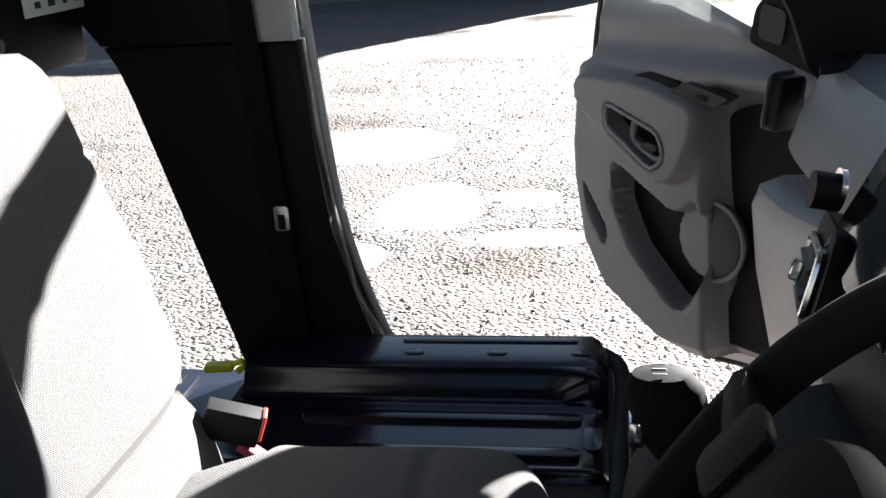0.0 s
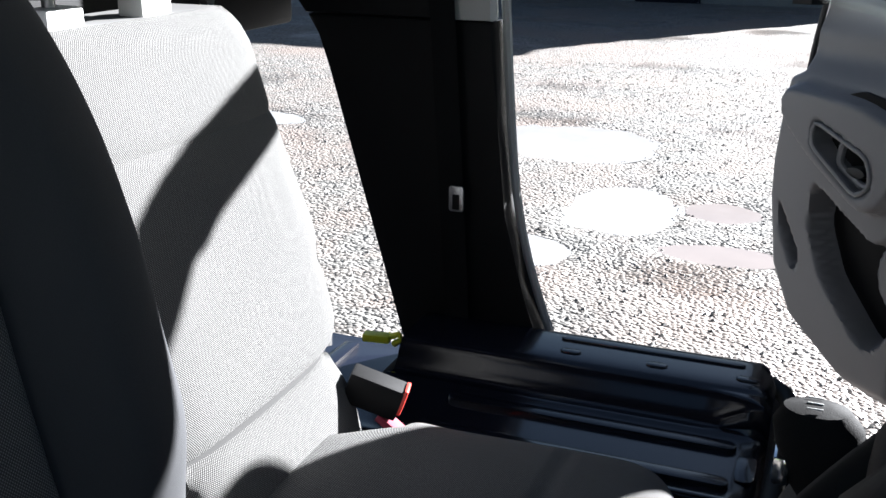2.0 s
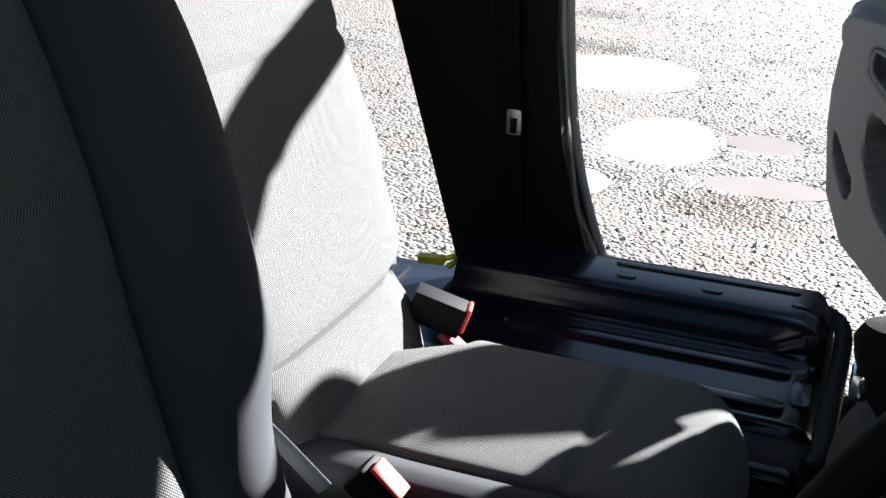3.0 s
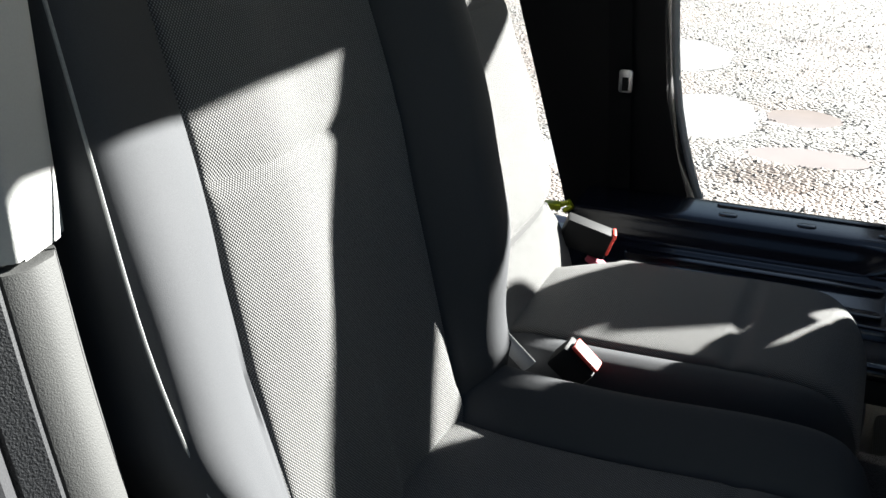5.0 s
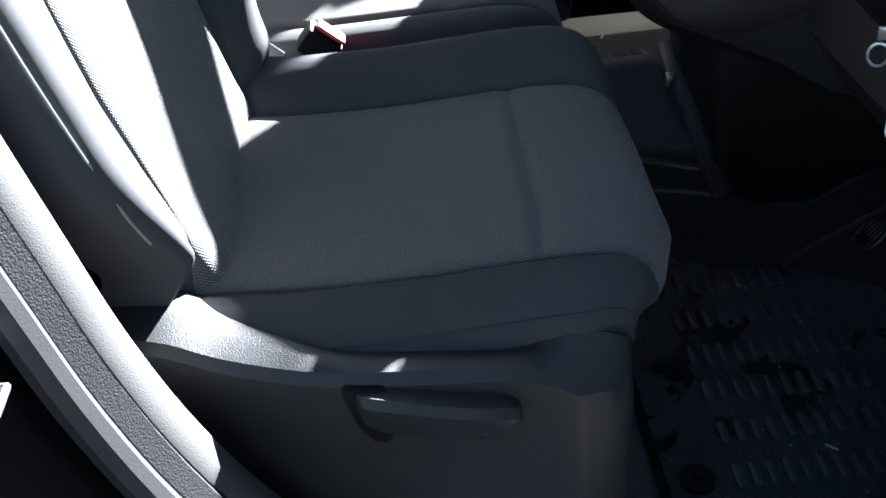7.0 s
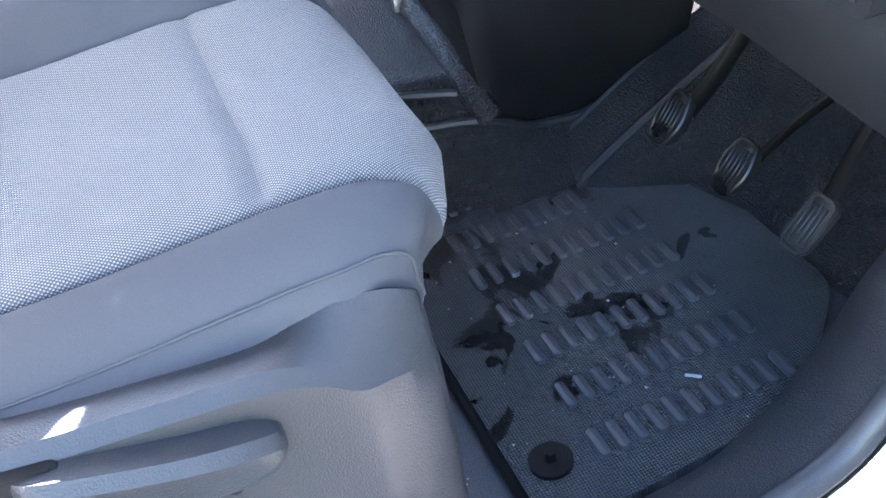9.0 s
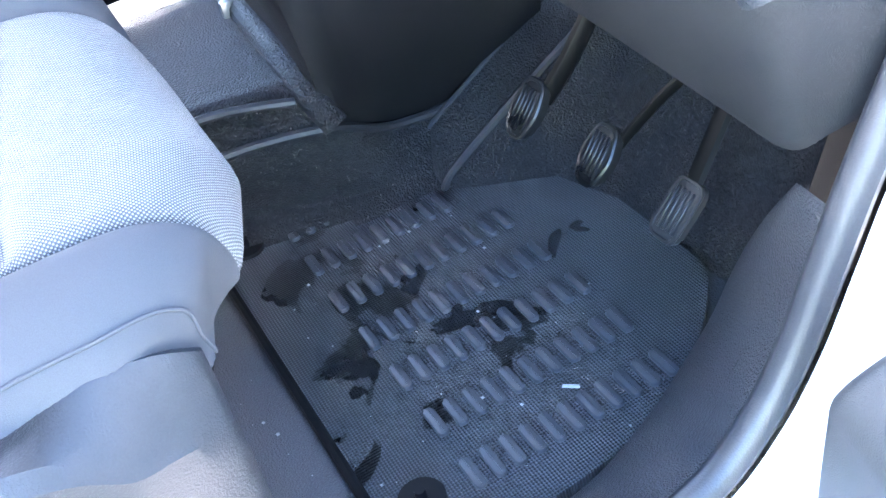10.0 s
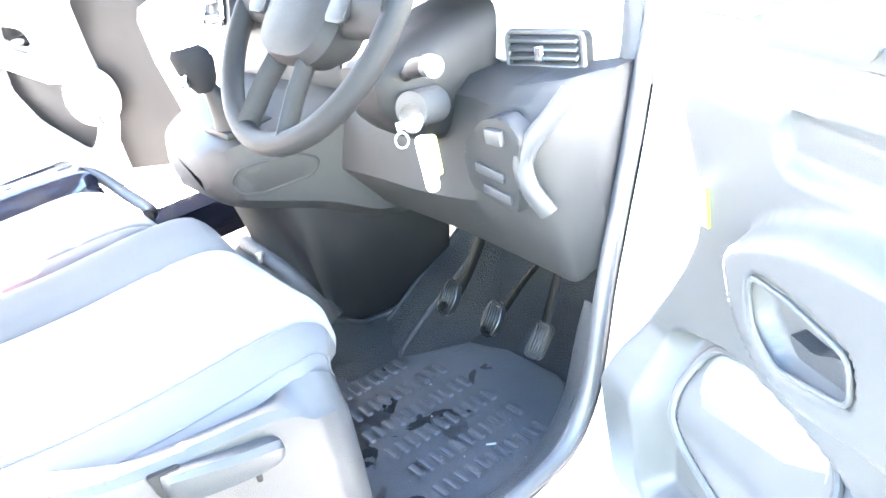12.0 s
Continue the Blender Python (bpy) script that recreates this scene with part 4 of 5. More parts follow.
part("cushion", block((-0.515, 0.24, 0.53), (0.47, 0.56, 0.15), 0.05, 4), CLOTH, folded)


def emboss(name, c, s, depth, parent, angle=0):
    """A raised pressing with a rounded plan."""
    k = min(s) * 0.5
    pts = round_poly([(-s[0] / 2, -s[1] / 2), (s[0] / 2, -s[1] / 2), (s[0] / 2, s[1] / 2), (-s[0] / 2, s[1] / 2)], k * 0.98, 6)
    return part(name, prism(pts, "z", -0.004, depth, min(0.0035, depth * 0.8), 3, m=Matrix.Translation(c) @ turn(0, 0, angle)), DARKPAINT, parent)


for y in (0.238, 0.378, 0.517):
    emboss("oval_pressing", (-0.637, y, 0.746), (0.016, 0.034), 0.003, panel)
emboss("long_rib", (-0.688, 0.36, 0.744), (0.010, 0.30), 0.004, panel)
emboss("rib", (-0.495, 0.30, 0.700), (0.024, 0.44), 0.007, panel)
emboss("rib", (-0.392, 0.30, 0.700), (0.024, 0.44), 0.007, panel)
emboss("square_pressing", (-0.443, 0.537, 0.700), (0.075, 0.026), 0.003, panel)
emboss("oval_pressing", (-0.305, 0.515, 0.680), (0.020, 0.04), 0.003, panel)
emboss("oval_pressing", (-0.305, 0.40, 0.680), (0.020, 0.04), 0.003, panel)
part("hinge", block((-0.62, -0.055, 0.66), (0.16, 0.03, 0.06), 0.01), BLACK, folded)
strap = part("release_strap", block((-0.640, -0.112, 0.714), (0.024, 0.050, 0.014), 0.004, 2, turn(0, 0, 8)), YELLOW, folded, "bright yellow release strap")
part("loop", tube([(-0.645, -0.090, 0.716), (-0.640, -0.070, 0.726), (-0.632, -0.060, 0.722), (-0.636, -0.078, 0.708)], 0.006, 6), YELLOW, strap)

# belts and buckles
buckle = thing("belt_buckle", "dark belt buckle with red button beside the middle seat", "buckle", "belt buckles", at=(-0.235, 0.10, 0.80))
part("case", block((-0.232, 0.075, 0.832), (0.036, 0.075, 0.045), 0.005, 2, turn(-20, 0, 15)), BLACK, buckle)
part("button", block((-0.240, 0.1125, 0.825), (0.030, 0.006, 0.038), 0.003, 2, turn(-20, 0, 15)), RED, buckle, "red release button")
part("stalk", block((-0.235, 0.10, 0.785), (0.022, 0.05, 0.012), 0.003, 2, turn(-35)), REDSTRAP, buckle, "red strap stalk")
buckle2 = thing("belt_buckle", "red belt buckle between the driver's and middle seats", "buckle", "belt buckles", at=(0.135, 0.175, 0.82))
part("case", block((0.133, 0.165, 0.816), (0.036, 0.05, 0.036), 0.005, 2, turn(-40)), BLACK, buckle2)
part("button", block((0.135, 0.182, 0.832), (0.024, 0.042, 0.006), 0.003, 2, turn(-42)), RED, buckle2, "red release button")
stalk = thing("belt_stalk", "grey plastic seat belt stalk between the seats", "seat belt", at=(0.15, 0.09, 0.83))
part("sleeve", tube([(0.155, 0.045, 0.875), (0.150, 0.075, 0.845), (0.144, 0.112, 0.806)], 0.011, 8, flat=0.5), LIGHTTRIM, stalk)
belt = thing("seat_belt", "black passenger seat belt with steel tongue against the pillar", "seat belt", at=(-0.70, 0.0, 1.2))
part("webbing", sheet([[(-0.715, -0.005 + w - 0.06 * (z - 1.0), z) for w in (-0.022, 0.022)] for z in np.linspace(0.70, 1.65, 12)]), WEBBING, belt)
tongue = part("tongue", prism(round_poly([(-0.013, -0.022), (0.013, -0.022), (0.013, 0.022), (-0.013, 0.022)], 0.005), "x", -0.002, 0.002, 0.001, m=Matrix.Translation((-0.700, 0.012, 0.965))), STEEL, belt, "steel belt tongue")
part("slot", block((-0.697, 0.012, 0.960), (0.004, 0.012, 0.026), 0.001), BLACK, tongue)


# ---- floor mat and pedals ----
MATZ = 0.394


def wet(name, base):
    """Rubber with dark, glossy runs of spilt water, and a fine cross-hatched relief."""
    m = material(name, base, 0.50, grain=1400, spread=0.2, bump=0.3, stain=0.2, second=(0.050, 0.050, 0.051), spec=0.4)
    n, l = m.node_tree.nodes, m.node_tree.links
    p = n["Principled BSDF"]
    at = n.new("ShaderNodeTexCoord")
    run = n.new("ShaderNodeTexNoise")
    run.inputs["Scale"].default_value, run.inputs["Detail"].default_value, run.inputs["Distortion"].default_value = 9.0, 3.0, 1.5
    l.new(at.outputs["Object"], run.inputs["Vector"])
    mask = n.new("ShaderNodeMapRange")
    mask.inputs["From Min"].default_value, mask.inputs["From Max"].default_value = 0.54, 0.555
    pool = None
    for cx, cy, radius, much in ((0.225, 0.625, 0.11, 0.26), (0.32, 0.70, 0.10, 0.18), (0.43, 0.76, 0.10, 0.14), (0.36, 0.60, 0.05, 0.16)):
        away = n.new("ShaderNodeVectorMath")
        away.operation = "DISTANCE"
        l.new(at.outputs["Object"], away.inputs[0])
        away.inputs[1].default_value = (cx, cy, MATZ)
        near = math_node(m, "MULTIPLY", math_node(m, "MAXIMUM", math_node(m, "SUBTRACT", 1.0, math_node(m, "DIVIDE", away.outputs["Value"], radius)), 0.0), much)
        pool = near if pool is None else math_node(m, "ADD", pool, near)
    l.new(math_node(m, "SUBTRACT", math_node(m, "ADD", run.outputs["Fac"], pool), 0.085), mask.inputs["Value"])
    base_socket = p.inputs["Base Color"].links[0].from_socket
    mix = n.new("ShaderNodeMix")
    mix.data_type = "RGBA"
    mix.inputs["B"].default_value = (0.006, 0.006, 0.0065, 1)
    l.new(mask.outputs[0], mix.inputs["Factor"])
    l.new(base_socket, mix.inputs["A"])
    l.new(mix.outputs["Result"], p.inputs["Base Color"])
    rough = p.inputs["Roughness"].links[0].from_socket
    l.new(math_node(m, "MULTIPLY", rough, math_node(m, "SUBTRACT", 1.0, math_node(m, "MULTIPLY", mask.outputs[0], 0.45))), p.inputs["Roughness"])
    sep = n.new("ShaderNodeSeparateXYZ")
    l.new(at.outputs["Object"], sep.inputs[0])
    k = 2 * math.pi / 0.0064
    hatch = math_node(m, "MULTIPLY", math_node(m, "SINE", math_node(m, "MULTIPLY", math_node(m, "ADD", sep.outputs[0], sep.outputs[1]), k)),
                      math_node(m, "SINE", math_node(m, "MULTIPLY", math_node(m, "SUBTRACT", sep.outputs[0], sep.outputs[1]), k)))
    relief = n.new("ShaderNodeBump")
    relief.inputs["Strength"].default_value, relief.inputs["Distance"].default_value = 1.0, 0.0022
    l.new(hatch, relief.inputs["Height"])
    # Hatch highlights go into the colour too: crests paler, hollows darker.
    hatch_tone = n.new("ShaderNodeVectorMath")
    hatch_tone.operation = "SCALE"
    l.new(mix.outputs["Result"], hatch_tone.inputs[0])
    l.new(math_node(m, "ADD", 1.0, math_node(m, "MULTIPLY", hatch, 0.75)), hatch_tone.inputs["Scale"])
    l.new(hatch_tone.outputs[0], p.inputs["Base Color"])
    l.new(relief.outputs["Normal"], p.inputs["Normal"])
    return m


RIBRUBBER = material("dry_rubber_rib", (0.056, 0.057, 0.060), 0.36, grain=900, spread=0.2, bump=0.3, stain=0.3, second=(0.040, 0.040, 0.042))
WETRUBBER = wet("wet_rubber_mat", (0.076, 0.077, 0.081))
mat_plan = round_poly([(0.045, 0.531), (0.625, 0.531), (0.632, 0.62), (0.622, 0.74), (0.590, 0.835), (0.545, 0.90), (0.488, 0.955), (0.215, 0.955), (0.180, 0.82), (0.105, 0.81)], 0.02, 4)
floor_mat = thing("floor_mat", "wet black rubber floor mat with raised ribs under the pedals", "floor mat", at=(0.4, 0.7, MATZ))
sheet_part = part("mat_sheet", prism(mat_plan, "z", MATZ - 0.012, MATZ, 0.003), WETRUBBER, floor_mat)
part("rear_edge", tube([(0.045, 0.532, MATZ - 0.003), (0.627, 0.532, MATZ - 0.003)], 0.006, 8), BLACK, floor_mat)
rib_mesh = None
RIBROWS = [(0.565, 0.623, 11), (0.494, 0.625, 11), (0.422, 0.625, 11), (0.352, 0.624, 11), (0.279, 0.622, 11), (0.204, 0.625, 9), (0.128, 0.627, 7)]
for x, y0, count in RIBROWS:
    for i in range(count):
        if rib_mesh is None:
            rib = part("rib", prism(round_poly([(-0.019, -0.0062), (0.019, -0.0062), (0.019, 0.0062), (-0.019, 0.0062)], 0.006, 3), "z", -0.002, 0.0062, 0.004, 2, m=Matrix.Translation((x, y0, MATZ))), RIBRUBBER, sheet_part)
            rib_mesh, first = rib.data, Vector((x, y0, 0))
        else:
            rib = new("rib", rib_mesh)
            rib.parent = sheet_part
            rib.location = Vector((x, y0 + 0.0211 * i, 0)) - first
for x, y in ((0.562, 0.573), (0.117, 0.573)):
    plug = part("fixing", cylinder((x, y, MATZ + 0.002), 0.022, 0.006, 24), BLACK, floor_mat, "round black mat fixing")
    part("stud", cylinder((x, y, MATZ + 0.009), 0.006, 0.014, 12, top=0.005), BLACK, plug)
side_mat = thing("floor_mat", "black rubber mat on the passenger side", "floor mat", at=(-0.45, 0.75, MATZ))
part("mat_sheet", prism(round_poly([(-0.64, 0.55), (-0.20, 0.55), (-0.20, 0.98), (-0.64, 0.98)], 0.03), "z", MATZ - 0.012, MATZ, 0.003), WETRUBBER, side_mat)
for i in range(5):
    for j in range(8):
        part("rib", prism(round_poly([(-0.019, -0.0062), (0.019, -0.0062), (0.019, 0.0062), (-0.019, 0.0062)], 0.006, 3), "z", -0.002, 0.005, 0.003, 2, m=Matrix.Translation((-0.27 - 0.065 * i, 0.62 + 0.035 * j, MATZ))), RIBRUBBER, side_mat)

# grit and drops on the floor
verts, faces = [], []
for i in range(110):
    x, y = (0.30 + 0.36 * rng.random(), 0.36 + 0.15 * rng.random()) if i % 3 else (0.2 + 0.42 * rng.random(), 0.55 + 0.3 * rng.random())
    s = 0.0005 + 0.0016 * rng.random() ** 3
    k = len(verts)
    z = 0.3785 if y < 0.52 else MATZ
    verts += [(x - s, y - s, z), (x + s, y - s * 0.6, z), (x + s * 0.7, y + s, z), (x - s, y + s * 0.8, z), (x, y, z + 1.3 * s)]
    faces += [(k, k + 1, k + 4), (k + 1, k + 2, k + 4), (k + 2, k + 3, k + 4), (k + 3, k, k + 4)]
data = bpy.data.meshes.new("floor_grit")
data.from_pydata(verts, [], faces)
data.materials.append(LIGHTTRIM)
tagged(new("floor_grit", data), "pale grit scattered over the van floor", "grit", kind="stuff")
solo("straw_piece", block((0.535, 0.749, MATZ + 0.002), (0.017, 0.004, 0.003), 0.001, 1, turn(0, 0, 50)), LIGHTTRIM, "short pale straw lying on the floor mat", "straw")


def pedal(name, label, c, plan, tilt, arm, ribs, armr=0.009):
    """A hanging pedal: a ribbed rubber pad on a pressed steel arm."""
    p = thing(name, label, "pedal", "pedals", at=c)
    m = Matrix.Translation(c) @ turn(tilt)
    pad = part("pad", prism(round_poly(plan, 0.010, 4), "z", -0.006, 0.006, 0.004, 2, m=m), PEDAL, p, "worn ribbed rubber pad")
    part("frame", tube([m @ Vector((u, v, 0.005)) for u, v in round_poly([(u * 0.96, v * 0.96) for u, v in plan], 0.010, 3)], 0.0028, 6, loop=True), PEDAL, pad)
    top = max(v for u, v in plan) * 0.78
    for x in np.linspace(-1, 1, ribs) * 0.55 * max(u for u, v in plan):
        part("ridge", block((0, 0, 0), (0.0032, top * 1.8, 0.004), 0.001, 1, bm=None, m=m @ Matrix.Translation((x, 0, 0.007))), PEDAL, pad)
    part("arm", tube(arm, armr, 8, smooth=14, flat=0.55), DARKSTEEL, p, "scuffed steel pedal arm")
    return p


hexa = [(-0.013, -0.033), (0.013, -0.033), (0.023, 0.0), (0.014, 0.033), (-0.014, 0.033), (-0.023, 0.0)]
pedal("clutch_pedal", "worn clutch pedal with ribbed rubber pad above the mat", (0.298, 0.876, 0.534), hexa, 52, [(0.304, 0.892, 0.540), (0.318, 0.925, 0.59), (0.328, 0.97, 0.67), (0.333, 1.02, 0.78)], 5, 0.011)
pedal("brake_pedal", "worn brake pedal with ribbed rubber pad above the mat", (0.388, 0.900, 0.509), hexa, 52, [(0.398, 0.915, 0.517), (0.42, 0.95, 0.565), (0.45, 1.0, 0.625), (0.46, 1.05, 0.72)], 5, 0.0065)
pedal("accelerator_pedal", "long accelerator pedal with ribbed rubber pad", (0.503, 0.908, 0.501), [(-0.020, -0.032), (0.015, -0.032), (0.018, 0.032), (-0.016, 0.032)], 50, [(0.505, 0.925, 0.53), (0.502, 0.955, 0.575), (0.500, 0.99, 0.63), (0.50, 1.03, 0.70)], 4, 0.0105)

# ---- dashboard ----
dash = thing("dashboard", "dark grey moulded dashboard with vents and open shelves", "dashboard", at=(0, 0.95, 0.9))
top = []
for x, yf, zt in smooth_rows([(-0.735, 0.93, 1.195), (-0.69, 0.835, 1.212), (-0.55, 0.805, 1.218), (-0.20, 0.815, 1.215), (0.10, 0.835, 1.19), (0.40, 0.86, 1.155), (0.60, 0.885, 1.125), (0.70, 0.925, 1.105), (0.755, 0.985, 1.085)], 44):
    top.append([(x, 1.50, zt - 0.06), (x, 1.05, zt), (x, yf + 0.10, zt), (x, yf + 0.068, zt - 0.006), (x, yf + 0.050, zt - 0.028), (x, yf + 0.026, zt - 0.08), (x, yf + 0.012, zt - 0.125), (x, yf + 0.03, zt - 0.142), (x, 1.50, zt - 0.145)])
part("top_pad", loft(top), DASHTOP, dash, "grained dash top, paled for the sky's reflection", 0.6)
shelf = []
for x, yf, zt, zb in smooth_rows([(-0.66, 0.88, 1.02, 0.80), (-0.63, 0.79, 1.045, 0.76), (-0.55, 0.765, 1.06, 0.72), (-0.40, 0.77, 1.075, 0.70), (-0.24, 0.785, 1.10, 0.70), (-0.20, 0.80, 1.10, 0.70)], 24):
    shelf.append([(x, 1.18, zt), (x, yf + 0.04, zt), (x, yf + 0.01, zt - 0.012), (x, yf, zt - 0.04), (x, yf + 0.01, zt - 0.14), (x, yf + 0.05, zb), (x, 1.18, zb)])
part("glove_box", loft(shelf), DASHTOP, dash, "glove box and shelf, paled for the sky's reflection", 0.6)


def vent(c, w, h, m, slats=4, bright=False):
    """An air vent: bright frame, dark throat, slats and a thumb tab."""
    v = part("air_vent", prism(round_poly([(-w / 2, -h / 2), (w / 2, -h / 2), (w / 2, h / 2), (-w / 2, h / 2)], 0.010), "y", -0.002, 0.02, 0.003, m=Matrix.Translation(c) @ m), BLACK, dash, "black air vent with slats")
    ring = round_poly([(-w / 2, -h / 2), (w / 2, -h / 2), (w / 2, h / 2), (-w / 2, h / 2)], 0.012)
    t = Matrix.Translation(c) @ m
    part("frame", tube([t @ Vector((u, -0.004, z)) for u, z in ring], 0.0045, 6, loop=True), CHROME if bright else PLASTIC, v)
    for i in range(slats):
        q = (i + 0.5) / slats - 0.5
        part("slat", block((0, 0, 0), (w * 0.9, 0.014, 0.006), 0.002, 1, m=t @ Matrix.Translation((0, -0.006, q * h * 0.85)) @ turn(25)), PLASTIC, v)
    part("tab", block((0, 0, 0), (0.014, 0.012, 0.022), 0.002, 1, m=t @ Matrix.Translation((0, -0.016, 0))), CHROME, v)
    return v


vent((0.635, 0.905, 1.022), 0.125, 0.055, turn(-8, 0, 14))
surround = part("vent_surround", prism(round_poly([(-0.10, -0.055), (0.10, -0.055), (0.11, 0.0), (0.09, 0.058), (-0.09, 0.058), (-0.115, 0.01)], 0.02), "y", -0.004, 0.03, 0.004, m=Matrix.Translation((-0.140, 0.776, 1.072)) @ turn(-14, -9, -8)), BLACK, dash, "black surround of the centre vent")
vent((-0.140, 0.770, 1.072), 0.150, 0.062, turn(-14, -9, -8), 2, True)
vent((-0.700, 0.822, 1.143), 0.05, 0.085, turn(-10, 0, -55), 3)
part("tweeter_slot", prism(round_poly([(-0.625, 0.875), (-0.51, 0.835), (-0.535, 0.878), (-0.64, 0.925)], 0.018), "z", 1.212, 1.2225, 0.003), BLACK, dash)
SCREEN = material("screen_glass", (0.008, 0.008, 0.008), 0.06, bump=0.0, stain=0.05, spec=0.6, second=(0.012, 0.011, 0.010), wear=0.02)
part("screen", block((0.015, 0.815, 1.180), (0.25, 0.016, 0.17), 0.006, 2, turn(-27)), SCREEN, dash, "dark glossy centre screen")
knob = part("rotary_knob", cylinder((-0.170, 0.785, 1.152), 0.020, 0.03, 24, turn(80)), BLACK, dash, "black rotary knob with bright ring")
part("ring", cylinder((-0.170, 0.798, 1.154), 0.022, 0.006, 24, turn(80)), CHROME, knob)
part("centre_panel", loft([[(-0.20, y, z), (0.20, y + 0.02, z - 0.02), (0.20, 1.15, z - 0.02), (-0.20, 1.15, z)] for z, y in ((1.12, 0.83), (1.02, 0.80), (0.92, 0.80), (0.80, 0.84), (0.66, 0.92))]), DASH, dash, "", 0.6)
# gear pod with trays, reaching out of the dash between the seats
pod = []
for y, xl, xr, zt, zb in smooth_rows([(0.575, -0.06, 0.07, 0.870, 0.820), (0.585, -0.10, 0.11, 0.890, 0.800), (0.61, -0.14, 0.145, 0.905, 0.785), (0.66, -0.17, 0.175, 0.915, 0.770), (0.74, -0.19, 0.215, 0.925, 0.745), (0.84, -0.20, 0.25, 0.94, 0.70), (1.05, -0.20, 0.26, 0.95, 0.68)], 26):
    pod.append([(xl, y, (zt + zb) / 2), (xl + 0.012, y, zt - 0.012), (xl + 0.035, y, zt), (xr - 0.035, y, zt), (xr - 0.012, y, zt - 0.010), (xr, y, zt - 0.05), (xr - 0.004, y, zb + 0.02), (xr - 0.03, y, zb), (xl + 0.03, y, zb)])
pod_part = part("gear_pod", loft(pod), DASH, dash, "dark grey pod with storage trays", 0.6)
side_of = lambda y: float(np.interp(y, [0.575, 0.585, 0.61, 0.66, 0.74, 0.84], [0.07, 0.11, 0.145, 0.175, 0.215, 0.25]))
lid = round_poly([(0.600, 0.838), (0.612, 0.862), (0.70, 0.868), (0.735, 0.850), (0.720, 0.825), (0.640, 0.812), (0.608, 0.818)], 0.012, 3)
panel = part("side_panel", loft([[(side_of(y) + d, 0.665 + (y - 0.665) * k, 0.84 + (z - 0.84) * k) for y, z in lid] for k, d in ((1.0, -0.01), (1.0, 0.0015), (0.95, 0.003))]), DASH, pod_part)
part("edge", tube([(side_of(y) + 0.002, y, z) for y, z in lid], 0.0022, 6, loop=True), DASH, panel)
part("tray", block((0.09, 0.66, 0.916), (0.10, 0.09, 0.012), 0.005), BLACK, pod_part)
part("console_side", sheet([[(a[0] + (b[0] - a[0]) * t + 0.01 * math.sin(t * 3), a[1] + (b[1] - a[1]) * t, a[2] + (b[2] - a[2]) * t) for t in np.linspace(0, 1, 10)]
                            for a, b in zip(smooth_rows([(-0.12, 0.66, 0.80), (0.02, 0.635, 0.815), (0.135, 0.665, 0.81), (0.188, 0.735, 0.79), (0.228, 0.81, 0.76), (0.245, 0.95, 0.74)], 20),
                                            smooth_rows([(-0.12, 0.705, 0.61), (-0.02, 0.70, 0.605), (0.08, 0.70, 0.592), (0.160, 0.705, 0.535), (0.128, 0.755, 0.492), (0.104, 0.785, 0.468), (0.104, 0.87, 0.46), (0.12, 1.0, 0.50)], 20))]), LOWDASH, dash, "lower console side, darkened for its shade")
# driver's knee panel under the column
knee = []
for x, e, zl, yb, zb, yt, zt in smooth_rows([(0.22, 0.82, 0.742, 0.765, 0.82, 0.80, 0.93), (0.34, 0.825, 0.738, 0.760, 0.83, 0.80, 0.96), (0.46, 0.83, 0.733, 0.765, 0.83, 0.82, 0.97), (0.58, 0.83, 0.725, 0.770, 0.84, 0.80, 0.985), (0.66, 0.83, 0.719, 0.775, 0.86, 0.79, 0.985), (0.71, 0.832, 0.716, 0.80, 0.87, 0.83, 0.985), (0.728, 0.85, 0.73, 0.84, 0.87, 0.87, 0.985), (0.745, 0.88, 0.75, 0.87, 0.87, 0.90, 0.985)], 40):
    knee.append([(x, 1.15, zl + 0.06), (x, e + 0.03, zl + 0.004), (x, e, zl), (x, e - 0.008, zl + 0.012), (x, (e + yb) / 2, (zl + zb) / 2), (x, yb, zb), (x, (yb + yt) / 2 - 0.004, (zb + zt) / 2), (x, yt, zt), (x, yt + 0.03, zt + 0.02), (x, 1.15, zt + 0.02)])
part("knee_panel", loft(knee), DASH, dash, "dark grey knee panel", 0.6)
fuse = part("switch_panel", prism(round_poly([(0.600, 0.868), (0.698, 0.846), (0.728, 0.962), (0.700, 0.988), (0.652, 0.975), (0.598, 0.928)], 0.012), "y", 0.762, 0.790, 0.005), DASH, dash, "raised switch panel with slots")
for x, z in ((0.665, 0.872), (0.655, 0.902)):
    part("slot", block((x, 0.760, z), (0.058, 0.006, 0.015), 0.003, 2, turn(0, 8)), PLASTIC, fuse)
part("switch", block((0.682, 0.758, 0.958), (0.032, 0.012, 0.022), 0.004), PLASTIC, fuse)
part("trim_strip", tube([(0.775, 0.815, 1.012), (0.755, 0.800, 0.985), (0.728, 0.778, 0.950), (0.716, 0.770, 0.920), (0.722, 0.772, 0.885), (0.735, 0.785, 0.850)], 0.014, 10, smooth=24, flat=0.6), PLASTIC, dash, "grey strip round the switch panel")
part("instrument_hood", loft([[(0.30 + 0.15 * (1 - math.cos(q)), 0.84 + d, 1.13 + 0.085 * math.sin(q)) for q in np.linspace(0, math.pi, 14)] for d in (0.0, 0.03, 0.16)]), BLACK, dash)

# steering wheel and column
WC, TILT = Vector((0.490, 0.645, 1.147)), 40
wm = Matrix.Translation(WC) @ turn(90 - TILT)
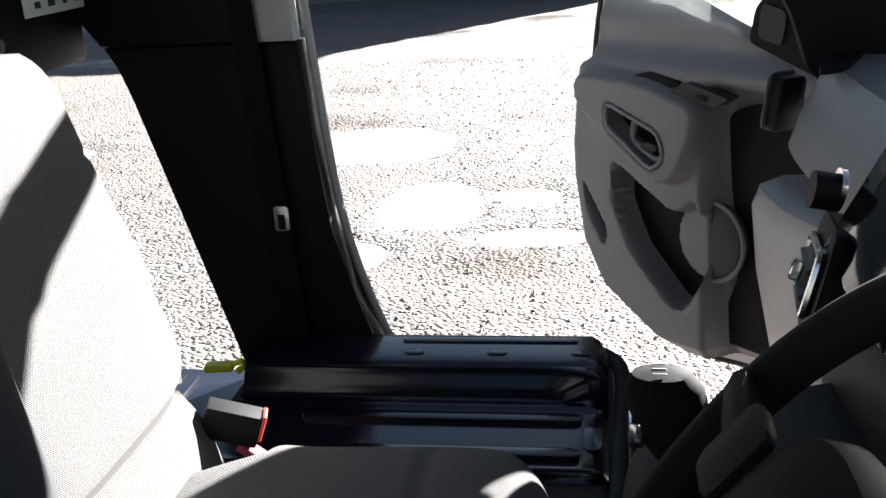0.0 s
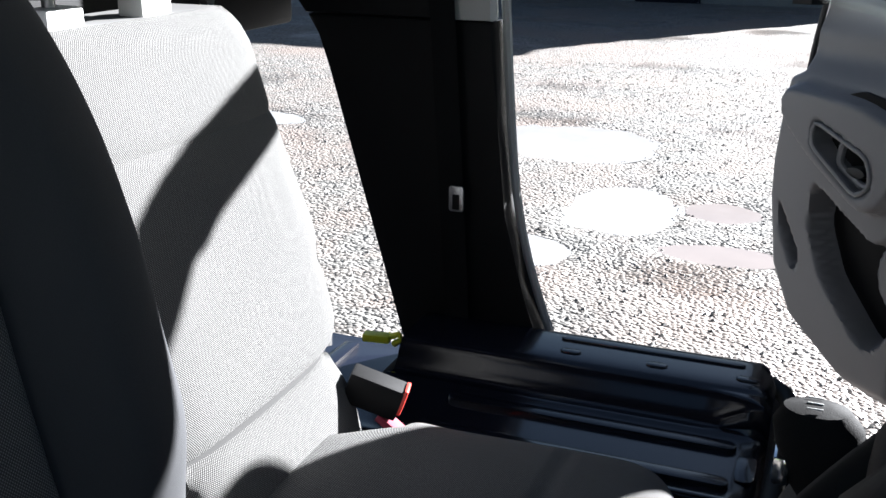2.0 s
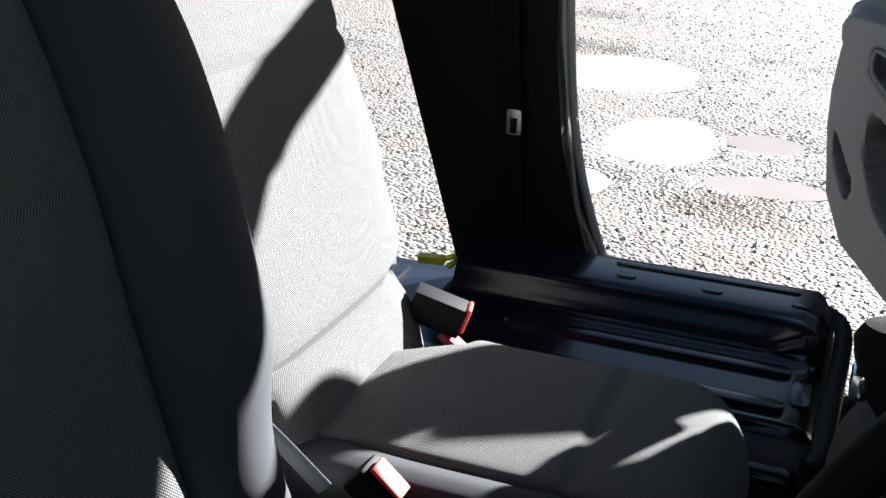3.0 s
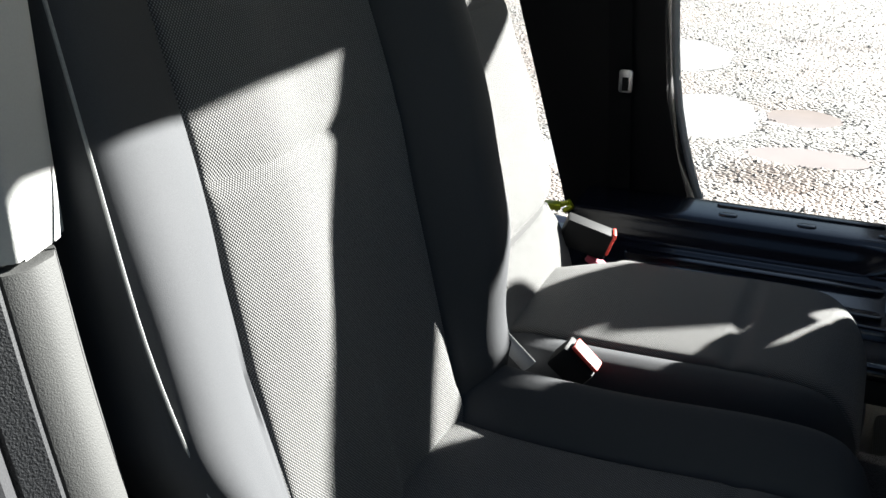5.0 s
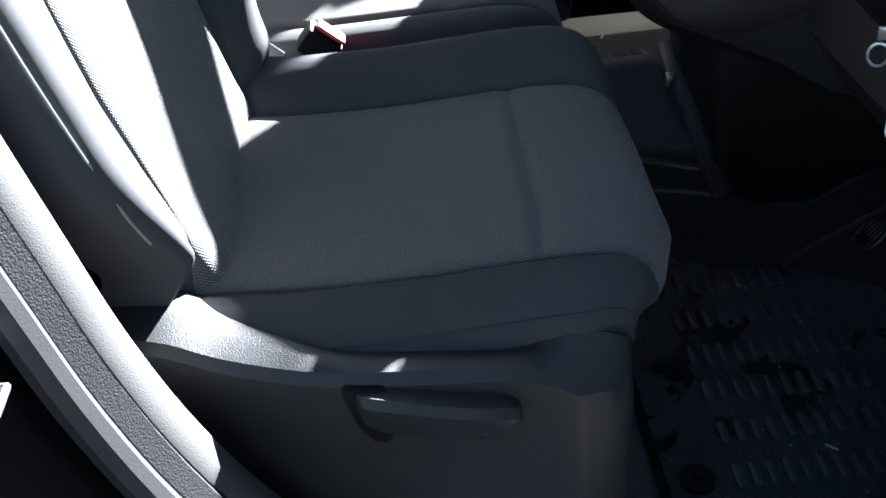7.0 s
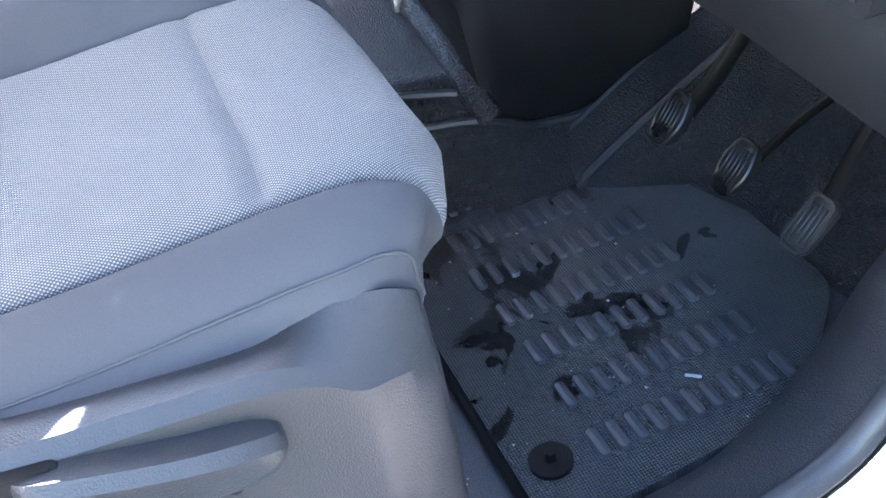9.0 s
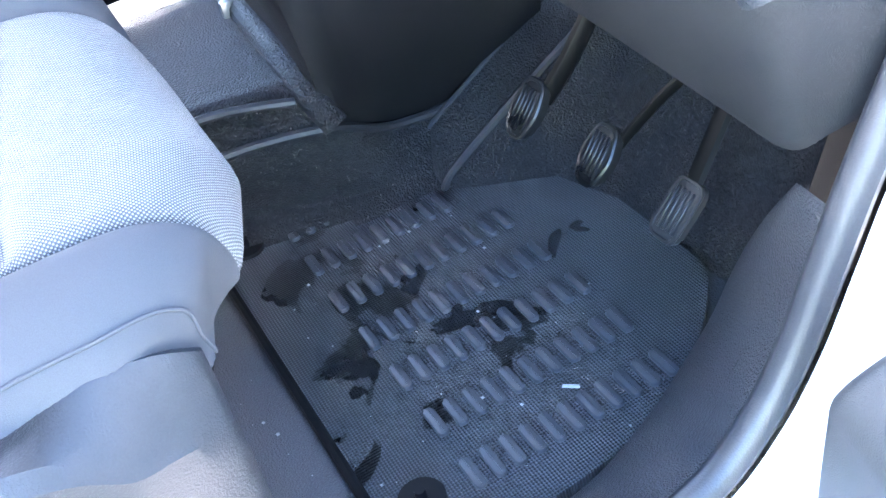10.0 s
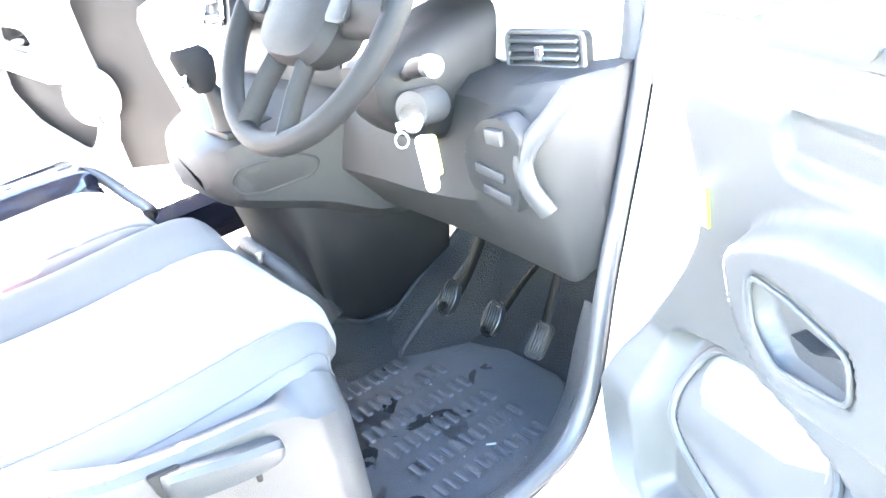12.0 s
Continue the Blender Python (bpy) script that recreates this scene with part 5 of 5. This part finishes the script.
wheel = thing("steering_wheel", "dark grey leather-covered steering wheel", "steering wheel", at=tuple(WC))
part("rim", tube([wm @ Vector((0.190 * math.cos(q), 0.187 * math.sin(q), 0)) for q in np.linspace(0, 2 * math.pi, 72, endpoint=False)], 0.0165, 14, loop=True), WHEELSKIN, wheel, "smooth dark leather rim")
hub = part("hub", loft([[wm @ Vector((a * math.copysign(abs(math.cos(q)) ** 0.7, math.cos(q)), b * math.copysign(abs(math.sin(q)) ** 0.7, math.sin(q)) - 0.005, h)) for q in np.linspace(0, 2 * math.pi, 36, endpoint=False)]
                        for a, b, h in ((0.05, 0.045, -0.06), (0.078, 0.068, -0.03), (0.088, 0.076, 0.005), (0.080, 0.068, 0.022), (0.05, 0.045, 0.030), (0.02, 0.018, 0.032))]), WHEELSKIN, wheel, "padded hub")
for a, b, w in (((-0.07, -0.005), (-0.186, 0.0), 0.030), ((0.07, -0.005), (0.186, 0.0), 0.030), ((-0.035, -0.05), (-0.055, -0.178), 0.016), ((0.035, -0.05), (0.055, -0.178), 0.016)):
    part("spoke", tube([wm @ Vector((*a, 0.0)), wm @ Vector(((a[0] + b[0]) / 2, (a[1] + b[1]) / 2, 0.004)), wm @ Vector((*b, 0.0))], w, 12, flat=0.45), WHEELSKIN, wheel)
for u in (-0.105, 0.105):
    part("button_pad", prism(round_poly([(u - 0.022, -0.022), (u + 0.022, -0.022), (u + 0.022, 0.03), (u - 0.022, 0.03)], 0.008), "z", 0.018, 0.026, 0.003, m=wm), BLACK, wheel)
column = thing("steering_column", "grey plastic steering column shroud with stalks and ignition", "steering column", at=(0.455, 0.78, 0.99))
shroud = []
for y, w, zt, zb in smooth_rows([(0.70, 0.045, 1.045, 0.985), (0.72, 0.062, 1.06, 0.95), (0.77, 0.075, 1.075, 0.915), (0.84, 0.08, 1.09, 0.91), (0.95, 0.08, 1.10, 0.94)], 16):
    shroud.append([(0.462 + w * math.copysign(abs(math.cos(q)) ** 0.6, math.cos(q)), y, (zt + zb) / 2 + (zt - zb) / 2 * math.copysign(abs(math.sin(q)) ** 0.6, math.sin(q))) for q in np.linspace(0, 2 * math.pi, 24, endpoint=False)])
part("shroud", loft(shroud), LOWDASH, column)
barrel = part("ignition", cylinder((0.548, 0.745, 0.985), 0.026, 0.06, 24, turn(78, 0, 22)), PLASTIC, column, "round ignition lock")
part("ring", cylinder((0.559, 0.717, 0.979), 0.020, 0.006, 24, turn(78, 0, 22)), CHROME, barrel)
for x0, x1, z in ((0.40, 0.255, 1.075), (0.53, 0.66, 1.07)):
    st = part("stalk", tube([(x0, 0.74, 1.03), ((x0 + x1) / 2, 0.715, (1.03 + z) / 2 + 0.005), (x1, 0.70, z)], [0.009, 0.009, 0.014, 0.013, 0.006], 10, smooth=12), BLACK, column, "black control stalk")
    part("switch_tip", tube([(x1 - 0.012 * math.copysign(1, x1 - x0), 0.701, z - 0.001), (x1 + 0.004 * math.copysign(1, x1 - x0), 0.699, z)], 0.015, 10), PLASTIC, st)
key = thing("car_key", "white key tag and key hanging from the ignition", "key", at=(0.565, 0.70, 0.93))
part("blade", block((0.562, 0.705, 0.977), (0.004, 0.035, 0.012), 0.001), STEEL, key)
part("ring", tube([(0.565 + 0.004 * math.cos(q), 0.690 + 0.008 * math.cos(q), 0.958 + 0.011 * math.sin(q)) for q in np.linspace(0, 2 * math.pi, 16, endpoint=False)], 0.0015, 6, loop=True), STEEL, key)
part("tag", prism(round_poly([(-0.009, -0.052), (0.009, -0.052), (0.012, 0.03), (-0.012, 0.03)], 0.007), "x", -0.004, 0.004, 0.002, m=Matrix.Translation((0.584, 0.712, 0.930)) @ turn(0, 0, -50)), WHITEPLASTIC, key, "white plastic key tag")
part("fob", prism(round_poly([(-0.014, -0.03), (0.014, -0.03), (0.014, 0.03), (-0.014, 0.03)], 0.006), "x", -0.003, 0.003, 0.002, m=Matrix.Translation((0.575, 0.722, 0.925)) @ turn(0, 0, -35)), YELLOW, key, "yellow key fob")
gear = thing("gear_lever", "black gear lever on the dash pod", "gear lever", at=(0.10, 0.64, 0.93))
part("gaiter", loft([[(0.10 + a * math.cos(q), 0.66 - d + a * math.sin(q), z) for q in np.linspace(0, 2 * math.pi, 16, endpoint=False)] for z, a, d in ((0.912, 0.045, 0), (0.94, 0.035, 0.008), (0.965, 0.024, 0.02), (0.985, 0.016, 0.03), (1.0, 0.013, 0.036))]), BLACK, gear)
knob = part("knob", loft([[(0.10 + a * math.cos(q), 0.618 + b * math.sin(q) - d, z) for q in np.linspace(0, 2 * math.pi, 20, endpoint=False)] for z, a, b, d in ((0.992, 0.014, 0.016, 0), (1.01, 0.022, 0.026, 0.002), (1.04, 0.026, 0.034, 0.006), (1.06, 0.026, 0.034, 0.010), (1.073, 0.018, 0.025, 0.012), (1.076, 0.006, 0.01, 0.012))]), WEBBING, gear, "smooth black knob")
part("chrome_collar", block((0.10, 0.585, 1.02), (0.03, 0.014, 0.025), 0.005), CHROME, knob)
for i in range(3):
    part("gear_mark", block((0.09 + 0.010 * i, 0.604, 1.0765), (0.0014, 0.012, 0.0012), 0.0004, 1), LIGHTTRIM, knob)

# ---- front doors ----
REAR = ([0.487, 0.512, 0.597, 0.696, 0.842, 0.922, 1.05, 1.10, 1.112, 1.118, 1.24, 1.32], [0.535, 0.597, 0.749, 0.809, 0.836, 0.839, 0.826, 0.817, 0.795, 0.789, 0.789, 0.786])


def inside(poly, u, v):
    """Signed distance from a convex or gently shaped polygon: positive within."""
    best, within = 9.0, False
    n = len(poly)
    for i in range(n):
        (ax, ay), (bx, by) = poly[i], poly[(i + 1) % n]
        dx, dy = bx - ax, by - ay
        t = max(0.0, min(1.0, ((u - ax) * dx + (v - ay) * dy) / (dx * dx + dy * dy)))
        best = min(best, math.hypot(u - ax - t * dx, v - ay - t * dy))
        if (ay > v) != (by > v) and u < ax + (v - ay) / (by - ay) * dx:
            within = not within
    return best if within else -best


def ease(d, w):
    t = max(0.0, min(1.0, 0.5 + d / w))
    return t * t * (3 - 2 * t)


ARMREST = round_poly([(0.785, 1.095), (0.79, 1.03), (0.70, 0.955), (0.555, 0.868), (0.505, 0.89), (0.462, 0.985), (0.455, 1.045), (0.60, 1.088)], 0.03, 2)
PULL = round_poly([(0.688, 1.035), (0.69, 0.985), (0.565, 0.905), (0.532, 0.935), (0.548, 0.985)], 0.018, 2)
POCKET = round_poly([(0.705, 0.895), (0.705, 0.80), (0.655, 0.70), (0.538, 0.590), (0.505, 0.60), (0.468, 0.66), (0.452, 0.76), (0.485, 0.845), (0.535, 0.80), (0.60, 0.835)], 0.02, 2)
HOLE = round_poly([(0.795, 0.835), (0.775, 0.76), (0.733, 0.695), (0.727, 0.735)], 0.010, 2)
TRAY = round_poly([(0.640, 1.092), (0.548, 1.070), (0.518, 1.088), (0.603, 1.103)], 0.008)


def card_depth(u, z):
    d = 0.0
    d += 0.042 * ease(inside(ARMREST, u, z), 0.016)
    d -= 0.060 * ease(inside(PULL, u, z), 0.012)
    d -= 0.075 * ease(inside(POCKET, u, z), 0.009)
    d -= 0.05 * ease(inside(HOLE, u, z), 0.008)
    d -= 0.07 * ease(0.440 + 0.02 * math.sin((z - 0.5) * 4) - u, 0.03) * ease(1.07 - z, 0.05)
    spk = 0.092 - math.hypot((u - 0.465) * 1.05, z - 0.752)
    d += 0.040 * ease(spk, 0.010) * ease(inside(POCKET, u, z), 0.01)
    d -= 0.035 * ease(z - 1.13, 0.07) + 0.02 * ease(z - 1.22, 0.06)
    d -= 0.02 * ease(0.50 - z, 0.03)
    return d


def sill_line(u):
    """Height of the window sill, which falls away towards the hinge."""
    return 1.180 + 0.365 * (min(u, 0.56) - 0.356) + 0.12 * max(0.0, u - 0.56)


def front_door(label, hinge, u_dir, n_dir, mirror_label, fore):
    """A front door swung open: hinge and directions in plan; fore gives the card's front edge by height."""
    door = thing("front_door", label, "car door", "front doors of the van", at=(hinge[0], hinge[1], 0.48))
    U, N = Vector((*u_dir, 0)).normalized(), Vector((*n_dir, 0)).normalized()
    H = Vector((*hinge, 0))

    def w(u, z, d):
        p = H + U * u + N * d
        return (p.x, p.y, z)

    grid = []
    for s in np.linspace(0, 1, 110):
        row = []
        for t in np.linspace(0, 1, 130):
            z = 0.487 + 0.70 * s
            front = float(np.interp(z, *fore))
            u = front + (float(np.interp(z, *REAR)) - front) * t
            z = 0.487 + (sill_line(u) - 0.487) * s
            rear = float(np.interp(z, *REAR))
            u = front + (rear - front) * t
            edge = 0.03 * ease_in((u - rear + 0.022) / 0.03) + 0.02 * ease_in((z - sill_line(u) + 0.012) / 0.012)
            row.append(w(u, z, card_depth(u, z) - edge))
        grid.append(row)
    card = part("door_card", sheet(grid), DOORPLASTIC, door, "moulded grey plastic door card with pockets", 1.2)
    f0 = min(fore[1])
    # painted shell behind the card, window frame and glass
    outline = [(max(0.0, f0 - 0.01), 0.46), (0.57, 0.46), (0.67, 0.53), (0.77, 0.62), (0.825, 0.74), (0.845, 0.90), (0.84, 1.10), (0.815, 1.27), (0.56, 1.235), (0.356, 1.165), (max(0.0, f0 - 0.01), 1.05)]
    bm = bmesh.new()
    rings = []
    for k, d in ((0.985, -0.088), (1.0, -0.095), (1.0, -0.12), (0.97, -0.15)):
        rings.append([w(0.4 + (u - 0.4) * k, 0.85 + (z - 0.85) * k, d) for u, z in outline])
    part("shell", loft(rings, bm), PAINT, door, "white painted door shell")
    part("edge_seal", tube([w(u - 0.022, z + 0.008, -0.055) for u, z in [(0.40, 0.475), (0.56, 0.472), (0.66, 0.54), (0.76, 0.63), (0.815, 0.75), (0.832, 0.90), (0.826, 1.10), (0.802, 1.25)]], 0.006, 8, smooth=30), SEAL, door, "dark rubber edge seal")
    top_line = smooth_rows([(0.80, 1.25), (0.805, 1.42), (0.79, 1.58), (0.765, 1.65), (0.72, 1.672), (0.66, 1.677), (0.58, 1.670), (0.50, 1.655), (0.42, 1.600), (0.30, 1.500), (0.16, 1.36), (0.03, 1.20)], 48)
    bars = []
    for i, (u, z) in enumerate(top_line):
        a, b = top_line[max(i - 1, 0)], top_line[min(i + 1, 47)]
        t = Vector((b[0] - a[0], b[1] - a[1])).normalized()
        h = 0.042 if 0.48 < u < 0.76 and z > 1.5 else 0.032
        d = -0.02 - 0.04 * (z - 1.25)
        bars.append([w(u - t.y * p * h, z + t.x * p * h, d + q) for p, q in ((1, 0.006), (0.8, 0.014), (-0.8, 0.014), (-1, 0.006), (-1, -0.014), (-0.8, -0.022), (0.8, -0.022), (1, -0.014))])
    part("window_frame", loft(bars), BLACK, door, "black window frame")
    pane_ = part("pane", prism([(u, z) for u, z in [(0.05, 1.06), (0.356, 1.165), (0.56, 1.235), (0.80, 1.26), (0.80, 1.45), (0.78, 1.59), (0.73, 1.65), (0.58, 1.65), (0.46, 1.60), (0.28, 1.46), (0.05, 1.20)]], "y", -0.002, 0.002, 0.0), GLASS, door, "clear window pane")
    for v in pane_.data.vertices:
        v.co = w(v.co.x, v.co.z, -0.02 - 0.04 * (v.co.z - 1.25) + v.co.y)
    pane_.visible_shadow = False
    # release lever in its bezel, armrest switch, speaker grille
    bez = part("release_bezel", tube([w(u, z, 0.020) for u, z in round_poly([(0.625, 1.002), (0.630, 0.955), (0.562, 0.920), (0.532, 0.940), (0.530, 0.978), (0.566, 1.008)], 0.016)], 0.008, 8, loop=True), DOORPLASTIC, card, "grey bezel of the door release")
    part("release_lever", loft([[w(0.585 + a * math.cos(q) - s, 0.948 + b * math.sin(q) + s * 0.6, dd) for q in np.linspace(0, 2 * math.pi, 14, endpoint=False)] for a, b, dd, s in ((0.026, 0.010, -0.005, 0), (0.026, 0.012, 0.018, 0), (0.022, 0.010, 0.026, 0), (0.01, 0.005, 0.028, 0))]), TRIM, bez, "grey release lever")
    sw = part("switch_plate", loft([[w(u, z, d) for u, z in round_poly([(0.540, 1.064), (0.425, 1.048), (0.395, 1.068), (0.497, 1.092)], 0.008)] for d in (-0.02, 0.018, 0.020)]), PLASTIC, card, "grey window switch plate")
    part("switch", loft([[w(u, z, d) for u, z in ((0.470, 1.062), (0.448, 1.059), (0.442, 1.068), (0.466, 1.072))] for d in (0.01, 0.025)]), BLACK, sw)
    part("armrest_tray", loft([[w(u, z, d) for u, z in TRAY] for d in (-0.02, 0.010)]), BLACK, card, "dark armrest tray")
    part("speaker_grille", loft([[w(0.465 + r * 0.93 * math.cos(q), 0.752 + r * math.sin(q), d) for q in np.linspace(1.7, 4.75, 30)] for r, d in ((0.080, -0.06), (0.080, -0.032), (0.074, -0.029))]), DRIVERCARD, card, "round grey speaker grille")
    part("grille_rim", tube([w(0.465 + 0.087 * 0.95 * math.cos(q), 0.752 + 0.087 * math.sin(q), -0.030) for q in np.linspace(1.7, 4.75, 30)], 0.005, 6), DOORPLASTIC, card)
    # Black panel stands for the deep shade ahead of the armrest.
    part("recess_shade", loft([[w(u, z, d) for u, z in round_poly([(0.450, 1.02), (0.438, 0.87), (0.416, 0.745), (0.416, 0.67), (0.470, 0.52), (0.10, 0.50), (0.10, 1.04), (0.30, 1.055), (0.395, 1.045)], 0.02)] for d in (-0.09, -0.064)]), BLACK, card, "black panel standing for the shade ahead of the armrest")
    # Black sheets in the hollows stand for the shade of deeper pockets.
    for outline, d, name in ((POCKET, -0.068, "pocket_shade"), (HOLE, -0.040, "pocket_shade"), (PULL, -0.012, "pull_shade")):
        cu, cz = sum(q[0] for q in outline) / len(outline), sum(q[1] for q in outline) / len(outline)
        part(name, loft([[w(cu + (u - cu) * k, cz + (z - cz) * k, d + e) for u, z in outline] for k, e in ((0.985, -0.012), (0.985, -0.002), (0.96, 0.0))]), BLACK, card, "black sheet standing for the shade in the recess")
    part("pull_bezel", tube([w(u, z, 0.040) for u, z in PULL], 0.005, 8, loop=True), DOORPLASTIC, card)
    # mirror on its corner plate
    mir = part("door_mirror", loft([[w(0.375 + a * math.copysign(abs(math.cos(q)) ** 0.6, math.cos(q)), 1.285 + b * math.copysign(abs(math.sin(q)) ** 0.6, math.sin(q)), d) for q in np.linspace(0, 2 * math.pi, 26, endpoint=False)]
                                    for a, b, d in ((0.03, 0.10, -0.40), (0.055, 0.15, -0.36), (0.068, 0.175, -0.27), (0.062, 0.165, -0.19), (0.04, 0.12, -0.15))]), BLACK, door, mirror_label)
    part("mount", tube([w(0.30, 1.14, -0.06), w(0.32, 1.17, -0.12), w(0.36, 1.20, -0.17)], 0.03, 10), BLACK, mir)
    plate = part("corner_plate", loft([[w(u, z, d) for u, z in round_poly([(0.375, 1.175), (0.15, 1.09), (0.15, 1.24), (0.27, 1.31), (0.335, 1.27), (0.362, 1.24)], 0.015)] for d in (-0.06, -0.016, -0.010)]), BLACK, door, "black mirror corner plate")
    part("speaker_pad", loft([[w(u, z, d) for u, z in round_poly([(0.352, 1.185), (0.300, 1.172), (0.292, 1.235), (0.345, 1.25)], 0.014)] for d in (-0.02, -0.006, -0.003)]), PLASTIC, plate, "small grey tweeter cover")
    return door


front_door("open passenger door with grey card, pockets and door mirror", (-0.86, 1.10), (-0.66, -0.75), (0.75, -0.66), "black door mirror", ([0.4, 1.3], [0.03, 0.03]))

# driver's door, swung wide
DARM = round_poly([(0.655, 0.955), (0.71, 0.985), (0.80, 1.01), (1.22, 1.02), (1.24, 0.93), (1.05, 0.86), (0.90, 0.832), (0.76, 0.825), (0.70, 0.84), (0.665, 0.88)], 0.025, 3)
DPULL = round_poly([(0.708, 0.947), (0.768, 0.944), (0.842, 0.927), (0.842, 0.878), (0.74, 0.862), (0.708, 0.892)], 0.016, 3)
DPOCKET = round_poly([(0.471, 0.748), (0.462, 0.70), (0.466, 0.614), (0.457, 0.525), (1.08, 0.525), (1.02, 0.62), (0.80, 0.72), (0.701, 0.758), (0.60, 0.779), (0.523, 0.762)], 0.025, 3)
DGRILLE = round_poly([(0.512, 0.742), (0.490, 0.69), (0.515, 0.63), (0.60, 0.585), (0.70, 0.60), (0.77, 0.66), (0.76, 0.715), (0.70, 0.748), (0.61, 0.766)], 0.03, 4)
DTRAY = round_poly([(0.70, 1.035), (1.12, 1.05), (1.12, 1.10), (0.70, 1.085)], 0.02, 3)
DFORE = ([0.46, 0.576, 0.65, 0.70, 0.75, 0.80, 0.85, 0.90, 0.94, 0.99, 1.04, 1.13], [0.350, 0.349, 0.352, 0.368, 0.400, 0.447, 0.490, 0.525, 0.540, 0.535, 0.525, 0.53])
DREAR = ([0.46, 0.55, 0.65, 0.80, 1.0, 1.13], [1.02, 1.14, 1.22, 1.28, 1.30, 1.29])


def driver_depth(u, z):
    d = 0.06 * ease(0.70 - z, 0.10)
    d += 0.042 * ease(inside(DARM, u, z), 0.020)
    d -= 0.024 * ease(inside(DPULL, u, z), 0.016)
    d -= 0.045 * ease(inside(DPOCKET, u, z), 0.028)
    d += 0.012 * ease(inside(DGRILLE, u, z), 0.010)
    d -= 0.014 * ease(inside(DTRAY, u, z), 0.012)
    d -= 0.03 * ease(z - 1.10, 0.05)
    return d


DOOR_U, DOOR_N, DOOR_H = Vector((0.95, -0.31, 0)).normalized(), Vector((-0.31, -0.95, 0)).normalized(), Vector((0.50, 0.915, 0))


def on_door(u, z, d):
    p = DOOR_H + DOOR_U * u + DOOR_N * d
    return (p.x, p.y, z)


driver_door = thing("front_door", "open driver's door with pale grey card, armrest and speaker", "car door", "front doors of the van", at=(0.90, 0.80, 0.46))
grid = []
for z in np.linspace(0.465, 1.13, 100):
    a, b = float(np.interp(z, *DFORE)), float(np.interp(z, *DREAR))
    row = []
    for t in np.linspace(0, 1, 170):
        t = t ** 1.25
        u = a + (b - a) * t
        edge = 0.05 * ease_in(1 - (u - a) / 0.03) ** 2 + 0.05 * ease_in(1 - (b - u) / 0.03) ** 2 + 0.03 * ease_in(1 - (z - 0.465) / 0.03) ** 2
        row.append(on_door(u, z, driver_depth(u, z) - edge))
    grid.append(row)
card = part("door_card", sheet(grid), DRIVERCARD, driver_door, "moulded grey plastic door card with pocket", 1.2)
shell_line = [(0.39, 0.46), (1.02, 0.46), (1.15, 0.55), (1.25, 0.66), (1.31, 0.82), (1.32, 1.0), (1.30, 1.15), (0.56, 1.13), (0.53, 1.0), (0.50, 0.87), (0.40, 0.76), (0.39, 0.70)]
part("shell", loft([[on_door(0.85 + (u - 0.85) * k, 0.80 + (z - 0.80) * k, d) for u, z in shell_line] for k, d in ((0.985, -0.070), (1.0, -0.075), (1.0, -0.10), (0.96, -0.14))]), PAINT, driver_door, "white painted door shell")
part("window_ledge", loft([[on_door(u, z, d) for u, z in ((0.55, 1.125), (1.29, 1.145), (1.29, 1.165), (0.55, 1.145))] for d in (-0.07, -0.035, -0.028)]), DRIVERCARD, driver_door)
part("window_frame", tube([on_door(u, z, -0.05 - 0.04 * (z - 1.15)) for u, z in [(1.28, 1.14), (1.28, 1.35), (1.25, 1.52), (1.17, 1.60), (1.02, 1.595), (0.88, 1.50), (0.72, 1.33), (0.60, 1.16)]], 0.028, 10, smooth=40, flat=0.5), PAINT, driver_door, "white window frame")
pane_ = part("pane", loft([[on_door(u, z, d - 0.04 * (z - 1.15)) for u, z in [(0.62, 1.15), (1.27, 1.15), (1.27, 1.35), (1.24, 1.51), (1.17, 1.585), (1.02, 1.58), (0.88, 1.49), (0.73, 1.32)]] for d in (-0.052, -0.048)]), GLASS, driver_door, "clear window pane")
pane_.visible_shadow = False
part("corner_plate", loft([[on_door(u, z, d) for u, z in round_poly([(0.64, 1.13), (0.80, 1.14), (0.80, 1.27), (0.75, 1.29)], 0.02)] for d in (-0.05, -0.03, -0.024)]), DRIVERCARD, driver_door)
bez = part("release_bezel", tube([on_door(u, z, 0.041) for u, z in DPULL], 0.003, 8, loop=True), DRIVERCARD, card, "grey bezel of the door release")
part("release_lever", loft([[on_door(u, z, d) for u, z in round_poly([(0.752, 0.905), (0.765, 0.885), (0.838, 0.884), (0.838, 0.915), (0.815, 0.912), (0.79, 0.900)], 0.008)] for d in (0.005, 0.030, 0.034)]), TRIM, bez, "grey release lever")
MESH = material("speaker_mesh", (0.075, 0.075, 0.077), 0.5, grain=700, spread=0.7, bump=0.8, stain=0.1)
part("speaker_grille", loft([[on_door(0.625 + (u - 0.625) * k, 0.68 + (z - 0.68) * k, d + 0.048 * ease(0.70 - z, 0.10)) for u, z in DGRILLE] for k, d in ((0.93, -0.06), (0.93, -0.030), (0.88, -0.026))]), MESH, card, "grey perforated speaker grille")
part("grille_rim", tube([on_door(u, z, -0.030 + 0.058 * ease(0.70 - z, 0.10)) for u, z in DGRILLE], 0.006, 8, loop=True), DRIVERCARD, card)
lab = part("label", loft([[on_door(u, z, d) for u, z in ((0.545, 0.925), (0.575, 0.93), (0.578, 0.975), (0.550, 0.97))] for d in (-0.01, 0.002)]), WHITEPLASTIC, driver_door, "white sticker with yellow edge")
part("stripe", loft([[on_door(u, z, d) for u, z in ((0.5755, 0.93), (0.580, 0.93), (0.583, 0.975), (0.5785, 0.975))] for d in (-0.01, 0.0025)]), YELLOW, lab)
